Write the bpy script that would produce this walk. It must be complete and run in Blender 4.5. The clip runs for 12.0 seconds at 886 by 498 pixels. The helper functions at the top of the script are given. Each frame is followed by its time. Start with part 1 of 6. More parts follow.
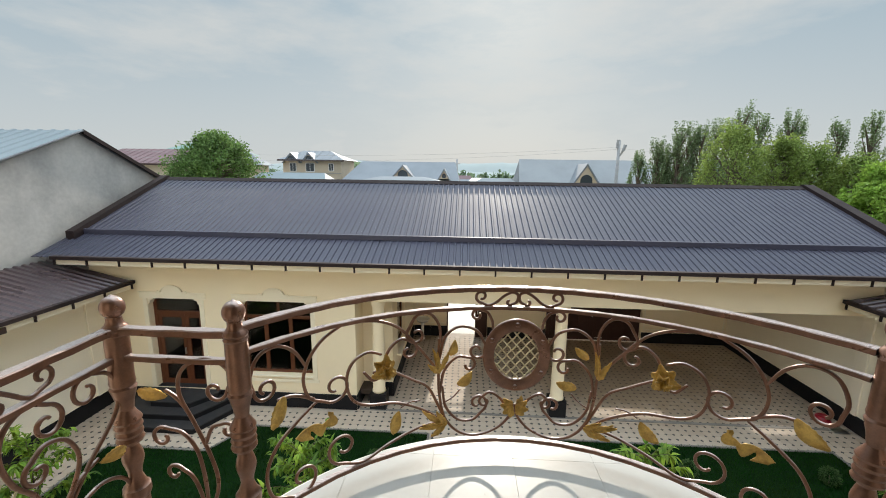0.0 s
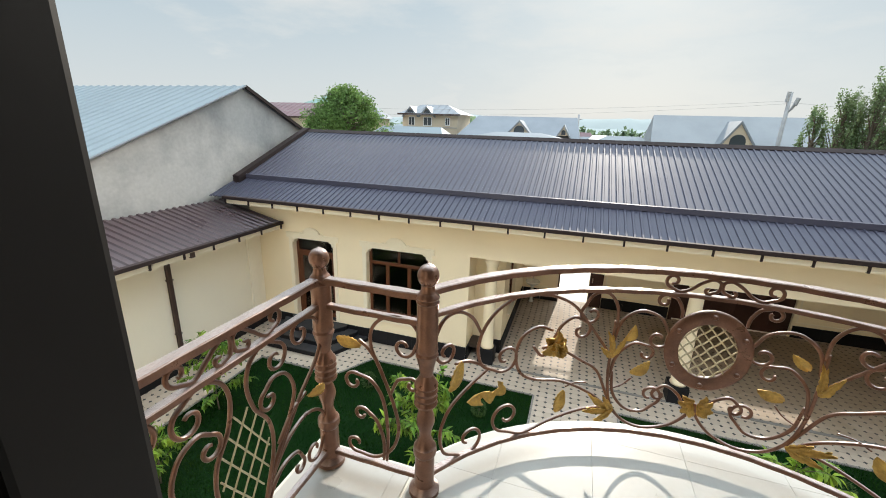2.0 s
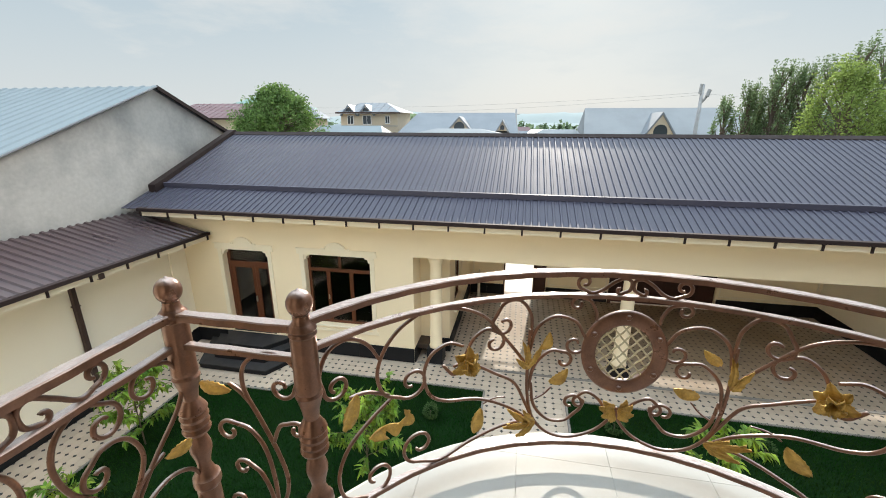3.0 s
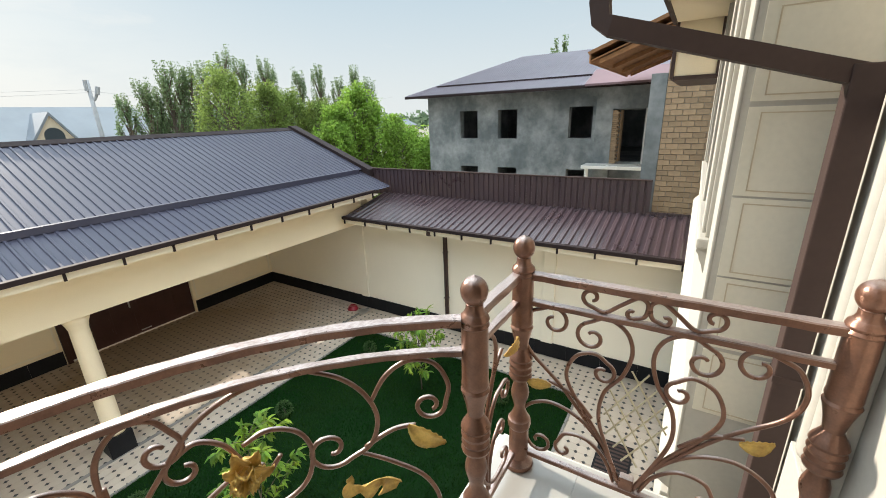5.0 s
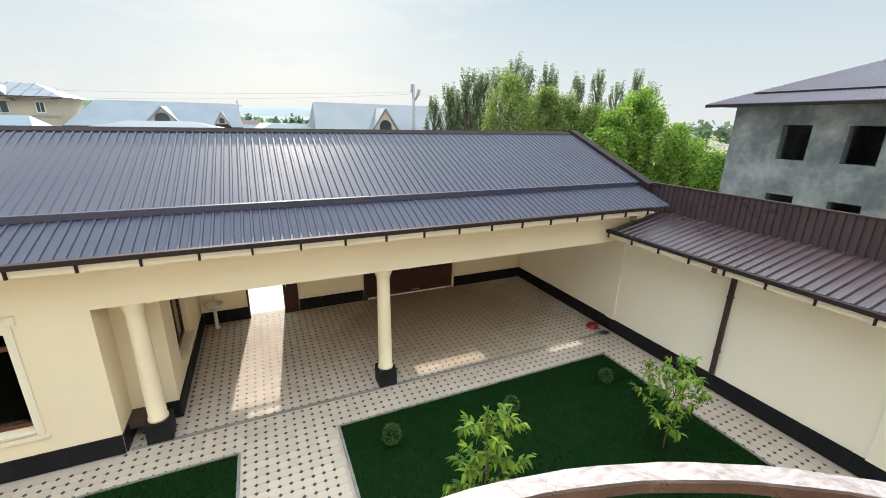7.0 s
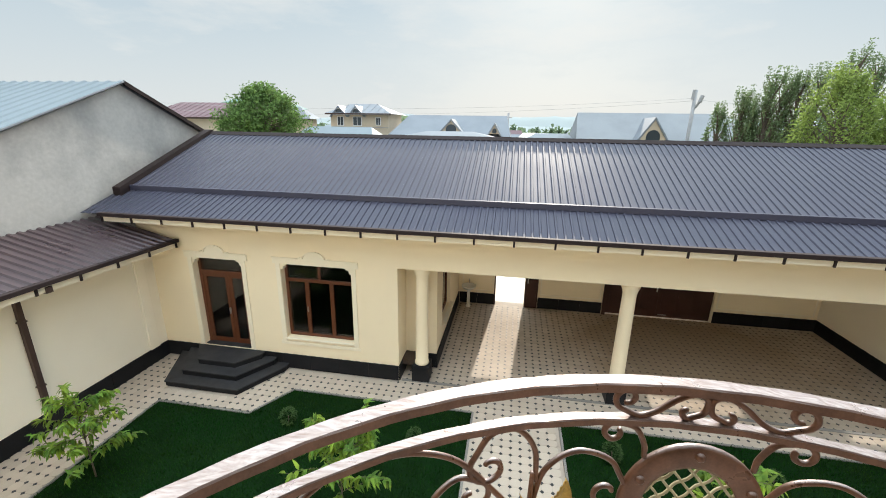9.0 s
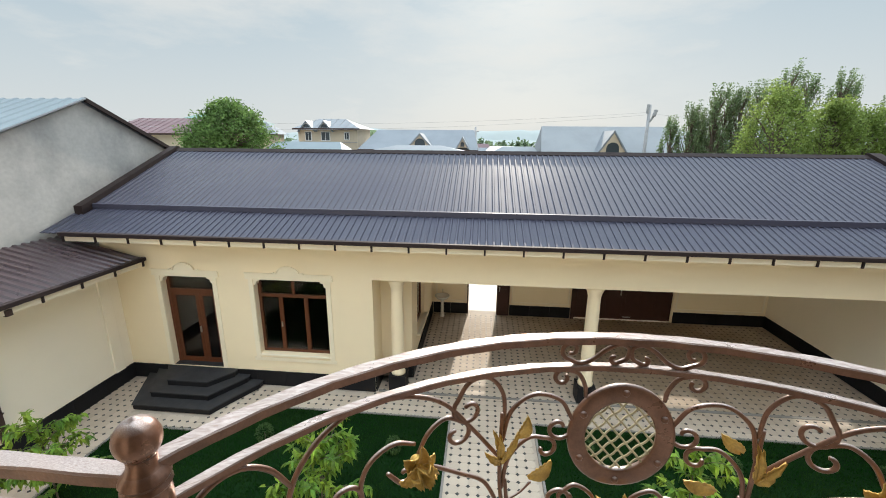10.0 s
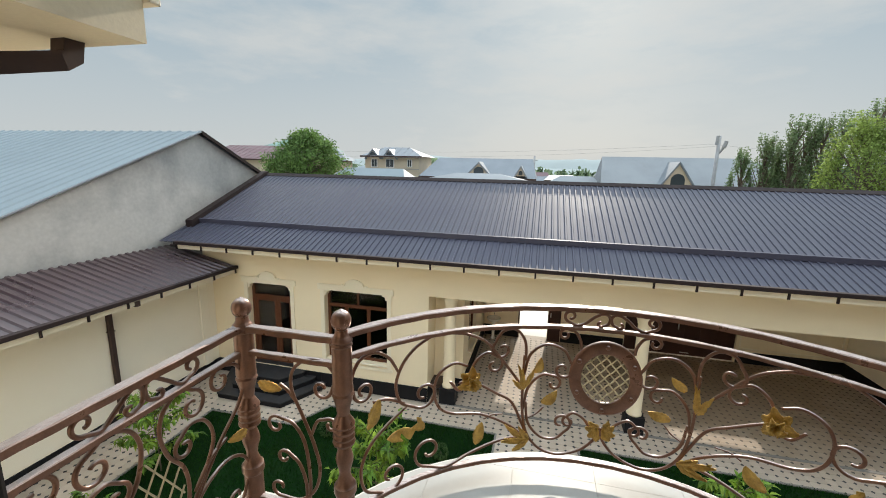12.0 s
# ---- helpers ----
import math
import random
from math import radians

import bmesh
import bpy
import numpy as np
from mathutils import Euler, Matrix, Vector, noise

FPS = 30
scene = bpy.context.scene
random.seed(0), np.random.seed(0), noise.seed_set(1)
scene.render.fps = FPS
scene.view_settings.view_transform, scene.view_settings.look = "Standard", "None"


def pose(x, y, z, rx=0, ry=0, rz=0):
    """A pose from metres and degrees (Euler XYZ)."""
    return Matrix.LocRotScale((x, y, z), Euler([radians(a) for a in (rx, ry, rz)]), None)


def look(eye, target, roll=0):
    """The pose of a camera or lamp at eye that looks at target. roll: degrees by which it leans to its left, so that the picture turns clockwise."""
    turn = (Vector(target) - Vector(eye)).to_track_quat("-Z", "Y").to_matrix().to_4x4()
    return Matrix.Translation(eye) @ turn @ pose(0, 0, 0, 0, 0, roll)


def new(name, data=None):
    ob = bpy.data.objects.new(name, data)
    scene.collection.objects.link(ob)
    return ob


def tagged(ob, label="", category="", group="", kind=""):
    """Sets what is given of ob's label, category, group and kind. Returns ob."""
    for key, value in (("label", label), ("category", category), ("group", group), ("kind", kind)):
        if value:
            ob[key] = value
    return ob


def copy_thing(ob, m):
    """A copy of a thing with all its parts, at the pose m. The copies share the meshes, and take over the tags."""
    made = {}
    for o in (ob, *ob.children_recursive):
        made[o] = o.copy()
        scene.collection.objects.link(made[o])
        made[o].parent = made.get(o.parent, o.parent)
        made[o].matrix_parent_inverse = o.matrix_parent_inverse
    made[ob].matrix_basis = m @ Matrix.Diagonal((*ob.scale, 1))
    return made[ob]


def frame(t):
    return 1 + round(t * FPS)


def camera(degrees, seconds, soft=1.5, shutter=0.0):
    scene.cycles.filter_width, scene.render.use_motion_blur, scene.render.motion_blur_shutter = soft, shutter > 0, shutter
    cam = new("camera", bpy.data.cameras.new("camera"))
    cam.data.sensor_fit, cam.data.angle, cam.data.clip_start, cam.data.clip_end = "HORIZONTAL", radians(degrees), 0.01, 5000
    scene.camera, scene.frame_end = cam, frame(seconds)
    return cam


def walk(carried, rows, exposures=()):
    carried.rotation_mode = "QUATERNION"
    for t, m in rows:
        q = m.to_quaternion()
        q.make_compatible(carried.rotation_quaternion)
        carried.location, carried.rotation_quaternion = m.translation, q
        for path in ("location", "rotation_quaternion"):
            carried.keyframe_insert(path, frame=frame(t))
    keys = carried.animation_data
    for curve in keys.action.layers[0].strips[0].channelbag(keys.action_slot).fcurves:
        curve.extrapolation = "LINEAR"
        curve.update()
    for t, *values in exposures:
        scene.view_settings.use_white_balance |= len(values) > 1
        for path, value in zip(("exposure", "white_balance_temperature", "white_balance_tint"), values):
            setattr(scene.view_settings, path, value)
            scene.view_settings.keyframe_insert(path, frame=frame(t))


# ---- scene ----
# camera and walk
cam = camera(95.1, 12.0, soft=0.95)

PATH = [
    (0, (0.968, 0.264, 6.522), (0.864, 2.228, 6.16), 0.8),
    (0.5, (0.908, 0.391, 6.515), (0.784, 2.324, 6.018), 0.8),
    (1, (0.826, 0.423, 6.519), (0.598, 2.332, 5.97), 1.1),
    (1.5, (0.691, 0.394, 6.525), (0.271, 2.265, 5.956), 1.6),
    (2, (0.614, 0.335, 6.534), (0.02, 2.156, 5.958), 1.8),
    (2.5, (0.646, 0.397, 6.538), (0.046, 2.215, 5.959), 1.3),
    (3, (0.776, 0.598, 6.535), (0.419, 2.478, 5.952), 0.2),
    (3.5, (0.928, 0.759, 6.529), (1.067, 2.666, 5.944), -1.1),
    (5.3, (1.527, 1.196, 6.517), (3.217, 2.064, 5.893), -1.7),
    (5.5, (1.549, 1.276, 6.526), (3.254, 2.116, 5.903), -1.5),
    (6, (1.426, 1.503, 6.583), (3.029, 2.526, 5.965), -0.6),
    (6.5, (1.303, 1.696, 6.581), (2.591, 3.1, 5.972), 0.3),
    (7, (1.135, 1.817, 6.539), (1.926, 3.555, 5.944), 1.1),
    (7.5, (0.986, 1.85, 6.523), (1.213, 3.747, 5.932), 1.7),
    (7.7, (0.938, 1.807, 6.55), (0.97, 3.717, 5.958), 1.9),
    (9.3, (0.748, 1.244, 6.534), (0.429, 3.135, 5.966), 1.0),
    (9.5, (0.748, 1.188, 6.553), (0.469, 3.086, 5.989), 0.6),
    (10, (0.762, 1.035, 6.557), (0.581, 2.961, 6.048), 0.5),
    (10.5, (0.797, 0.818, 6.609), (0.667, 2.766, 6.174), 0.6),
    (11, (0.795, 0.709, 6.619), (0.634, 2.664, 6.231), 0.8),
    (11.5, (0.825, 0.491, 6.608), (0.544, 2.434, 6.226), 1.2),
    (12, (0.877, 0.236, 6.619), (0.425, 2.145, 6.231), 1.4),
]
walk(cam, [(t, look(eye, aim, roll)) for t, eye, aim, roll in PATH], [(t, e, 6650, 10.5) for t, e in ((0.0, 0.38), (1.0, 0.46), (2.0, 0.64), (3.0, 0.64), (3.7, 0.66), (5.3, 0.84), (6.5, 0.84), (7.7, 0.84), (9.3, 0.68), (10.5, 0.55), (12.0, 0.36))])

# world, sun
SUN_TO = Vector((0.085, 1.0, 0.47)).normalized()
SUN_EL = math.asin(SUN_TO.z)
SUN_AZ = math.atan2(SUN_TO.x, SUN_TO.y)
world = bpy.data.worlds.new("hazy_morning_sky")
scene.world = world
world.use_nodes = True
wn, wl = world.node_tree.nodes, world.node_tree.links
wn.clear()
w_out = wn.new("ShaderNodeOutputWorld")
w_bg = wn.new("ShaderNodeBackground")
w_sky = wn.new("ShaderNodeTexSky")
w_sky.sky_type = "NISHITA"
w_sky.sun_disc = False
w_sky.sun_elevation = SUN_EL
w_sky.sun_rotation = SUN_AZ
w_sky.air_density, w_sky.dust_density, w_sky.ozone_density = 1.0, 3.1, 1.2
w_co = wn.new("ShaderNodeTexCoord")
w_map = wn.new("ShaderNodeMapping")
w_map.inputs["Scale"].default_value = (1.0, 1.0, 3.4)
w_noise = wn.new("ShaderNodeTexNoise")
w_noise.inputs["Scale"].default_value = 2.6
w_noise.inputs["Detail"].default_value = 9
w_noise.inputs["Roughness"].default_value = 0.62
w_ramp = wn.new("ShaderNodeValToRGB")
w_ramp.color_ramp.elements[0].position = 0.47
w_ramp.color_ramp.elements[0].color = (0.962, 0.962, 0.962, 1)
w_ramp.color_ramp.elements[1].position = 0.74
w_ramp.color_ramp.elements[1].color = (0.985, 0.985, 0.985, 1)
w_mix = wn.new("ShaderNodeMix")
w_mix.data_type = "RGBA"
w_sep = wn.new("ShaderNodeSeparateXYZ")
w_lift = wn.new("ShaderNodeMapRange")
w_lift.interpolation_type = "SMOOTHSTEP"
w_lift.inputs["From Min"].default_value, w_lift.inputs["From Max"].default_value = 0.34, 1.0
w_lift.inputs["To Min"].default_value, w_lift.inputs["To Max"].default_value = 1.0, 5.2
w_cloud = wn.new("ShaderNodeMix")
w_cloud.data_type = "RGBA"
w_cloud.inputs["A"].default_value = (2.85, 3.74, 4.36, 1)
w_cloud.inputs["B"].default_value = (4.4, 4.78, 4.92, 1)
w_veil = wn.new("ShaderNodeMapRange")
w_veil.inputs["From Min"].default_value, w_veil.inputs["From Max"].default_value = 0.38, 0.66
w_haze = wn.new("ShaderNodeMapRange")
w_haze.inputs["From Min"].default_value, w_haze.inputs["From Max"].default_value = 0.30, 0.02
w_max = wn.new("ShaderNodeMath")
w_max.operation = "MAXIMUM"
w_scale = wn.new("ShaderNodeVectorMath")
w_scale.operation = "SCALE"
wl.new(w_co.outputs["Generated"], w_sep.inputs["Vector"])
wl.new(w_sep.outputs["Z"], w_lift.inputs["Value"])
wl.new(w_sep.outputs["Z"], w_haze.inputs["Value"])
wl.new(w_noise.outputs["Fac"], w_veil.inputs["Value"])
wl.new(w_veil.outputs["Result"], w_max.inputs[0])
wl.new(w_haze.outputs["Result"], w_max.inputs[1])
wl.new(w_max.outputs[0], w_cloud.inputs["Factor"])
wl.new(w_cloud.outputs["Result"], w_scale.inputs[0])
wl.new(w_lift.outputs["Result"], w_scale.inputs["Scale"])
wl.new(w_scale.outputs["Vector"], w_mix.inputs["B"])
wl.new(w_co.outputs["Generated"], w_map.inputs["Vector"])
wl.new(w_map.outputs["Vector"], w_noise.inputs["Vector"])
wl.new(w_noise.outputs["Fac"], w_ramp.inputs["Fac"])
wl.new(w_ramp.outputs["Color"], w_mix.inputs["Factor"])
wl.new(w_sky.outputs["Color"], w_mix.inputs["A"])
wl.new(w_mix.outputs["Result"], w_bg.inputs["Color"])
w_bg.inputs["Strength"].default_value = 0.10
wl.new(w_bg.outputs["Background"], w_out.inputs["Surface"])

sun_data = bpy.data.lights.new("sun", "SUN")
sun_data.energy = 3.8
sun_data.angle = radians(1.0)
sun_data.color = (1.0, 0.93, 0.82)
sun = new("sun", sun_data)
sun.matrix_world = look((0, 40, 60), Vector((0, 40, 60)) - SUN_TO)


# materials
def mat(name, base, rough=0.6, metal=0.0, vary=0.12, scale=1.5, grain=0.05, grain_scale=45.0, bump=0.1, piece=0.0, island=0.0, tint=None, spec=0.5, stretch=(1, 1, 1), through_light=0.0):
    """Base colour with stains (vary, scale), grain (grain, grain_scale) and fine relief (bump, metres x 0.01)."""
    m = bpy.data.materials.new(name)
    m.use_nodes = True
    n, l = m.node_tree.nodes, m.node_tree.links
    p = n["Principled BSDF"]
    p.inputs["Metallic"].default_value = metal
    p.inputs["Specular IOR Level"].default_value = spec
    co = n.new("ShaderNodeTexCoord")
    mp = n.new("ShaderNodeMapping")
    mp.inputs["Scale"].default_value = stretch
    l.new(co.outputs["Object"], mp.inputs["Vector"])
    big = n.new("ShaderNodeTexNoise")
    big.inputs["Scale"].default_value = scale
    big.inputs["Detail"].default_value = 6
    big.inputs["Roughness"].default_value = 0.6
    fine = n.new("ShaderNodeTexNoise")
    fine.inputs["Scale"].default_value = grain_scale
    fine.inputs["Detail"].default_value = 4
    for tex in (big, fine):
        l.new(mp.outputs["Vector"], tex.inputs["Vector"])
    dark = tint or tuple(c * 0.55 for c in base)
    mix = n.new("ShaderNodeMix")
    mix.data_type = "RGBA"
    mix.inputs["A"].default_value = (*base, 1)
    mix.inputs["B"].default_value = (*dark, 1)
    ramp = n.new("ShaderNodeMapRange")
    ramp.inputs["From Min"].default_value, ramp.inputs["From Max"].default_value = 0.42, 0.72
    ramp.inputs["To Max"].default_value = vary * 2
    l.new(big.outputs["Fac"], ramp.inputs["Value"])
    l.new(ramp.outputs["Result"], mix.inputs["Factor"])
    val = n.new("ShaderNodeHueSaturation")
    add = n.new("ShaderNodeMath")
    add.operation = "MULTIPLY_ADD"
    add.inputs[1].default_value = grain * 2.5
    add.inputs[2].default_value = 1 - grain * 1.25
    l.new(fine.outputs["Fac"], add.inputs[0])
    last = add.outputs[0]
    for amount, node, socket in ((piece, "ShaderNodeObjectInfo", "Random"), (island, "ShaderNodeNewGeometry", "Random Per Island")):
        if amount:
            src = n.new(node)
            ma = n.new("ShaderNodeMath")
            ma.operation = "MULTIPLY_ADD"
            ma.inputs[1].default_value = amount * 2
            l.new(src.outputs[socket], ma.inputs[0])
            sub = n.new("ShaderNodeMath")
            sub.operation = "SUBTRACT"
            sub.inputs[1].default_value = amount
            l.new(last, sub.inputs[0])
            l.new(sub.outputs[0], ma.inputs[2])
            last = ma.outputs[0]
    l.new(last, val.inputs["Value"])
    l.new(mix.outputs["Result"], val.inputs["Color"])
    l.new(val.outputs["Color"], p.inputs["Base Color"])
    ro = n.new("ShaderNodeMath")
    ro.operation = "MULTIPLY_ADD"
    ro.inputs[1].default_value = 0.25
    ro.inputs[2].default_value = rough - 0.125
    l.new(big.outputs["Fac"], ro.inputs[0])
    l.new(ro.outputs[0], p.inputs["Roughness"])
    if bump:
        bp = n.new("ShaderNodeBump")
        bp.inputs["Strength"].default_value = 0.6
        bp.inputs["Distance"].default_value = bump * 0.01
        l.new(fine.outputs["Fac"], bp.inputs["Height"])
        l.new(bp.outputs["Normal"], p.inputs["Normal"])
    if through_light:
        tr = n.new("ShaderNodeBsdfTranslucent")
        mx = n.new("ShaderNodeMixShader")
        mx.inputs["Fac"].default_value = through_light
        l.new(val.outputs["Color"], tr.inputs["Color"])
        l.new(p.outputs["BSDF"], mx.inputs[1])
        l.new(tr.outputs["BSDF"], mx.inputs[2])
        l.new(mx.outputs["Shader"], n["Material Output"].inputs["Surface"])
    return m


def glass_mat(name, base, rough=0.03):
    """Dark window glass: a clear gloss coat over a tinted see-through body."""
    m = bpy.data.materials.new(name)
    m.use_nodes = True
    n, l = m.node_tree.nodes, m.node_tree.links
    p = n["Principled BSDF"]
    p.inputs["Base Color"].default_value = (*base, 1)
    p.inputs["Roughness"].default_value = rough
    p.inputs["Transmission Weight"].default_value = 1.0
    p.inputs["IOR"].default_value = 1.45
    return m


M_CREAM = mat("cream_stucco", (0.88, 0.755, 0.55), 0.85, vary=0.11, scale=0.55, grain=0.05, grain_scale=60, bump=0.12, tint=(0.70, 0.60, 0.46))
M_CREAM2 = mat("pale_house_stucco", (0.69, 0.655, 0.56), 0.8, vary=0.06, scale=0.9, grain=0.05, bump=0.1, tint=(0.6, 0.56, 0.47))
# house stucco copied darker for sunlit faces, offsetting the sun in the colour
M_BAY = mat("sun_dimmed_bay_stucco", (0.47, 0.445, 0.395), 0.85, vary=0.12, scale=0.9, grain=0.06, bump=0.1, tint=(0.40, 0.36, 0.29))
M_TRIM = mat("cream_moulding", (0.86, 0.77, 0.61), 0.75, vary=0.06, scale=3, bump=0.05, tint=(0.66, 0.6, 0.46))
M_PANEL = mat("cream_wall_panel", (0.72, 0.67, 0.55), 0.7, vary=0.08, scale=1.2, bump=0.06)
M_GROOVE = mat("tan_painted_line", (0.55, 0.46, 0.33), 0.7, bump=0)
M_PLINTH = mat("black_granite", (0.012, 0.012, 0.014), 0.5, vary=0.25, scale=2, grain=0.3, grain_scale=90, bump=0.02, tint=(0.02, 0.02, 0.023), piece=0.12, spec=0.14)
M_STEP = mat("grey_granite", (0.032, 0.032, 0.036), 0.6, vary=0.2, scale=3, grain=0.3, grain_scale=120, bump=0.02, spec=0.3)
M_ROOF = mat("brown_metal_roof", (0.042, 0.041, 0.066), 0.53, vary=0.14, scale=0.6, grain=0.05, grain_scale=20, bump=0.02, spec=0.5, tint=(0.05, 0.047, 0.08))
M_ROOF2 = mat("lilac_grey_metal_roof", (0.125, 0.108, 0.135), 0.42, vary=0.12, scale=0.6, grain=0.05, bump=0.02, tint=(0.13, 0.11, 0.13))
M_FLASH = mat("dark_brown_flashing", (0.03, 0.02, 0.02), 0.68, vary=0.2, scale=3, grain=0.06, bump=0.02, spec=0.16)
M_SIDEWALL = mat("pale_cream_stucco", (0.90, 0.825, 0.69), 0.85, vary=0.12, scale=0.5, grain=0.05, grain_scale=60, bump=0.12, tint=(0.76, 0.69, 0.58))
M_SIDEROOF = mat("chestnut_metal_roof", (0.056, 0.036, 0.041), 0.3, vary=0.15, scale=0.8, grain=0.05, bump=0.02, spec=0.6, tint=(0.105, 0.07, 0.072))
M_BROWN = mat("brown_painted_metal", (0.062, 0.038, 0.033), 0.55, vary=0.2, scale=4, grain=0.08, bump=0.03, spec=0.3)
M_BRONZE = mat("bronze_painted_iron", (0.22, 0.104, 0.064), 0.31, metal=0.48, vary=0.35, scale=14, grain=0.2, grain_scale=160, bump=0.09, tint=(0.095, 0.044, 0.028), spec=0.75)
M_GOLD = mat("gold_painted_iron", (0.66, 0.42, 0.11), 0.38, metal=0.45, vary=0.3, scale=26, grain=0.2, grain_scale=120, bump=0.12, tint=(0.22, 0.11, 0.035))
M_TILE = mat("white_balcony_tile", (0.43, 0.415, 0.385), 0.32, vary=0.06, scale=2.5, grain=0.03, bump=0.01, piece=0.03, tint=(0.37, 0.35, 0.315))
M_LATTICE = mat("pale_gilt_lattice", (0.58, 0.50, 0.33), 0.45, metal=0.2, vary=0.3, scale=30, bump=0.05)
M_SLAB = mat("white_slab_edge", (0.64, 0.62, 0.55), 0.7, vary=0.08, scale=4, bump=0.06)
M_GROUT = mat("pale_sanded_grout", (0.43, 0.36, 0.30), 0.9, vary=0.2, scale=2, bump=0.1)
M_PAVER = mat("pale_paver", (0.46, 0.385, 0.315), 0.8, vary=0.22, scale=0.45, grain=0.1, grain_scale=70, bump=0.1, piece=0.07, tint=(0.35, 0.28, 0.22))
M_PAVERS = mat("pale_pavers", (0.46, 0.385, 0.315), 0.8, vary=0.22, scale=0.45, grain=0.1, grain_scale=70, bump=0.1, island=0.07, tint=(0.35, 0.28, 0.22))
M_DOT = mat("black_inset_tile", (0.035, 0.034, 0.036), 0.6, vary=0.2, bump=0.05)
M_KERB = mat("grey_kerb_stone", (0.22, 0.205, 0.19), 0.85, vary=0.2, scale=3, bump=0.1, piece=0.08)
M_SOIL = mat("lawn_soil", (0.006, 0.022, 0.006), 0.95, vary=0.3, scale=3, bump=0.5, spec=0.05)
M_GRASS = mat("lawn_grass", (0.007, 0.044, 0.005), 0.8, vary=0.35, scale=0.7, grain=0.1, bump=0, island=0.35, tint=(0.032, 0.05, 0.009), spec=0.05, through_light=0.2)
M_CONC = mat("grey_render", (0.50, 0.48, 0.455), 0.92, vary=0.5, scale=0.5, grain=0.12, grain_scale=10, bump=0.35, tint=(0.27, 0.265, 0.26))
M_DARKCONC = mat("dark_cement_render", (0.13, 0.145, 0.15), 0.9, vary=0.5, scale=0.75, grain=0.25, grain_scale=5, bump=0.35, tint=(0.34, 0.35, 0.35))
M_BRICK = mat("yellow_brick", (0.38, 0.265, 0.165), 0.9, vary=0.25, scale=5, grain=0.15, bump=0.25, piece=0.18)
M_MORTAR = mat("mortar", (0.34, 0.31, 0.27), 0.95, vary=0.15, bump=0.3)
M_WOOD = mat("varnished_brown_wood", (0.115, 0.037, 0.016), 0.4, vary=0.25, scale=5, grain=0.12, grain_scale=60, bump=0.03, stretch=(6, 6, 1), spec=0.35)
M_RAWWOOD = mat("raw_pine_boards", (0.25, 0.115, 0.045), 0.75, vary=0.35, scale=2, grain=0.15, bump=0.1, piece=0.18, stretch=(1, 5, 5))
M_DOORLEAF = mat("dark_bronze_door", (0.016, 0.014, 0.0135), 0.55, vary=0.15, scale=2, grain=0.06, bump=0.02, spec=0.25)
M_GATE = mat("brown_gate_steel", (0.05, 0.02, 0.015), 0.5, vary=0.2, scale=2, grain=0.06, bump=0.03, spec=0.3)
M_BLUEROOF = mat("pale_blue_metal_roof", (0.235, 0.275, 0.30), 0.6, vary=0.12, scale=0.3, grain=0.04, bump=0.02, spec=0.1)
M_GREYROOF = mat("grey_metal_roof", (0.30, 0.315, 0.335), 0.68, vary=0.15, scale=0.4, grain=0.05, bump=0.03, spec=0.04)
M_GREYROOF2 = mat("slate_grey_roof", (0.20, 0.22, 0.25), 0.55, vary=0.15, scale=0.4, grain=0.05, bump=0.03)
M_GREENROOF = mat("green_metal_roof", (0.16, 0.28, 0.25), 0.5, vary=0.1, scale=0.4, bump=0.02)
M_MAUVEROOF = mat("mauve_metal_roof", (0.21, 0.14, 0.15), 0.6, vary=0.12, scale=0.4, bump=0.02, spec=0.1)
M_FARWALL = mat("beige_far_wall", (0.60, 0.50, 0.38), 0.9, vary=0.15, scale=0.5, bump=0.1)
M_FARWALL2 = mat("grey_far_wall", (0.40, 0.38, 0.35), 0.9, vary=0.15, scale=0.5, bump=0.1)
M_FARGLASS = mat("far_window_glass", (0.05, 0.06, 0.07), 0.15, vary=0.1, bump=0)
M_EARTH = mat("dry_ground", (0.27, 0.24, 0.19), 0.95, vary=0.35, scale=0.05, grain=0.1, grain_scale=2, bump=0.4, tint=(0.13, 0.16, 0.08))
M_STREET = mat("pale_concrete_street", (0.62, 0.60, 0.55), 0.9, vary=0.1, scale=0.6, bump=0.1)
M_BARK = mat("grey_brown_bark", (0.13, 0.10, 0.075), 0.9, vary=0.3, scale=6, grain=0.2, bump=0.5)
M_LEAF = mat("fresh_sapling_leaf", (0.11, 0.23, 0.035), 0.5, vary=0.5, scale=2.6, grain=0.05, bump=0, island=0.45, tint=(0.36, 0.46, 0.05), spec=0.3, through_light=0.45)
M_TREE_NEAR = mat("bright_tree_foliage", (0.25, 0.39, 0.07), 0.65, vary=0.3, scale=0.5, grain=0, bump=0, island=0.4, tint=(0.12, 0.23, 0.04), spec=0.2, through_light=0.5)
M_TREE_POPLAR = mat("poplar_foliage", (0.15, 0.215, 0.105), 0.7, vary=0.3, scale=0.4, grain=0, bump=0, island=0.3, tint=(0.22, 0.28, 0.14), spec=0.25, through_light=0.55)
M_TREE_OLIVE = mat("olive_tree_foliage", (0.24, 0.32, 0.085), 0.65, vary=0.35, scale=0.45, grain=0, bump=0, island=0.4, tint=(0.12, 0.18, 0.05), spec=0.25, through_light=0.5)
M_TREE_ROUND = mat("walnut_foliage", (0.12, 0.20, 0.062), 0.65, vary=0.35, scale=0.5, grain=0, bump=0, island=0.45, tint=(0.14, 0.23, 0.06), spec=0.2, through_light=0.45)
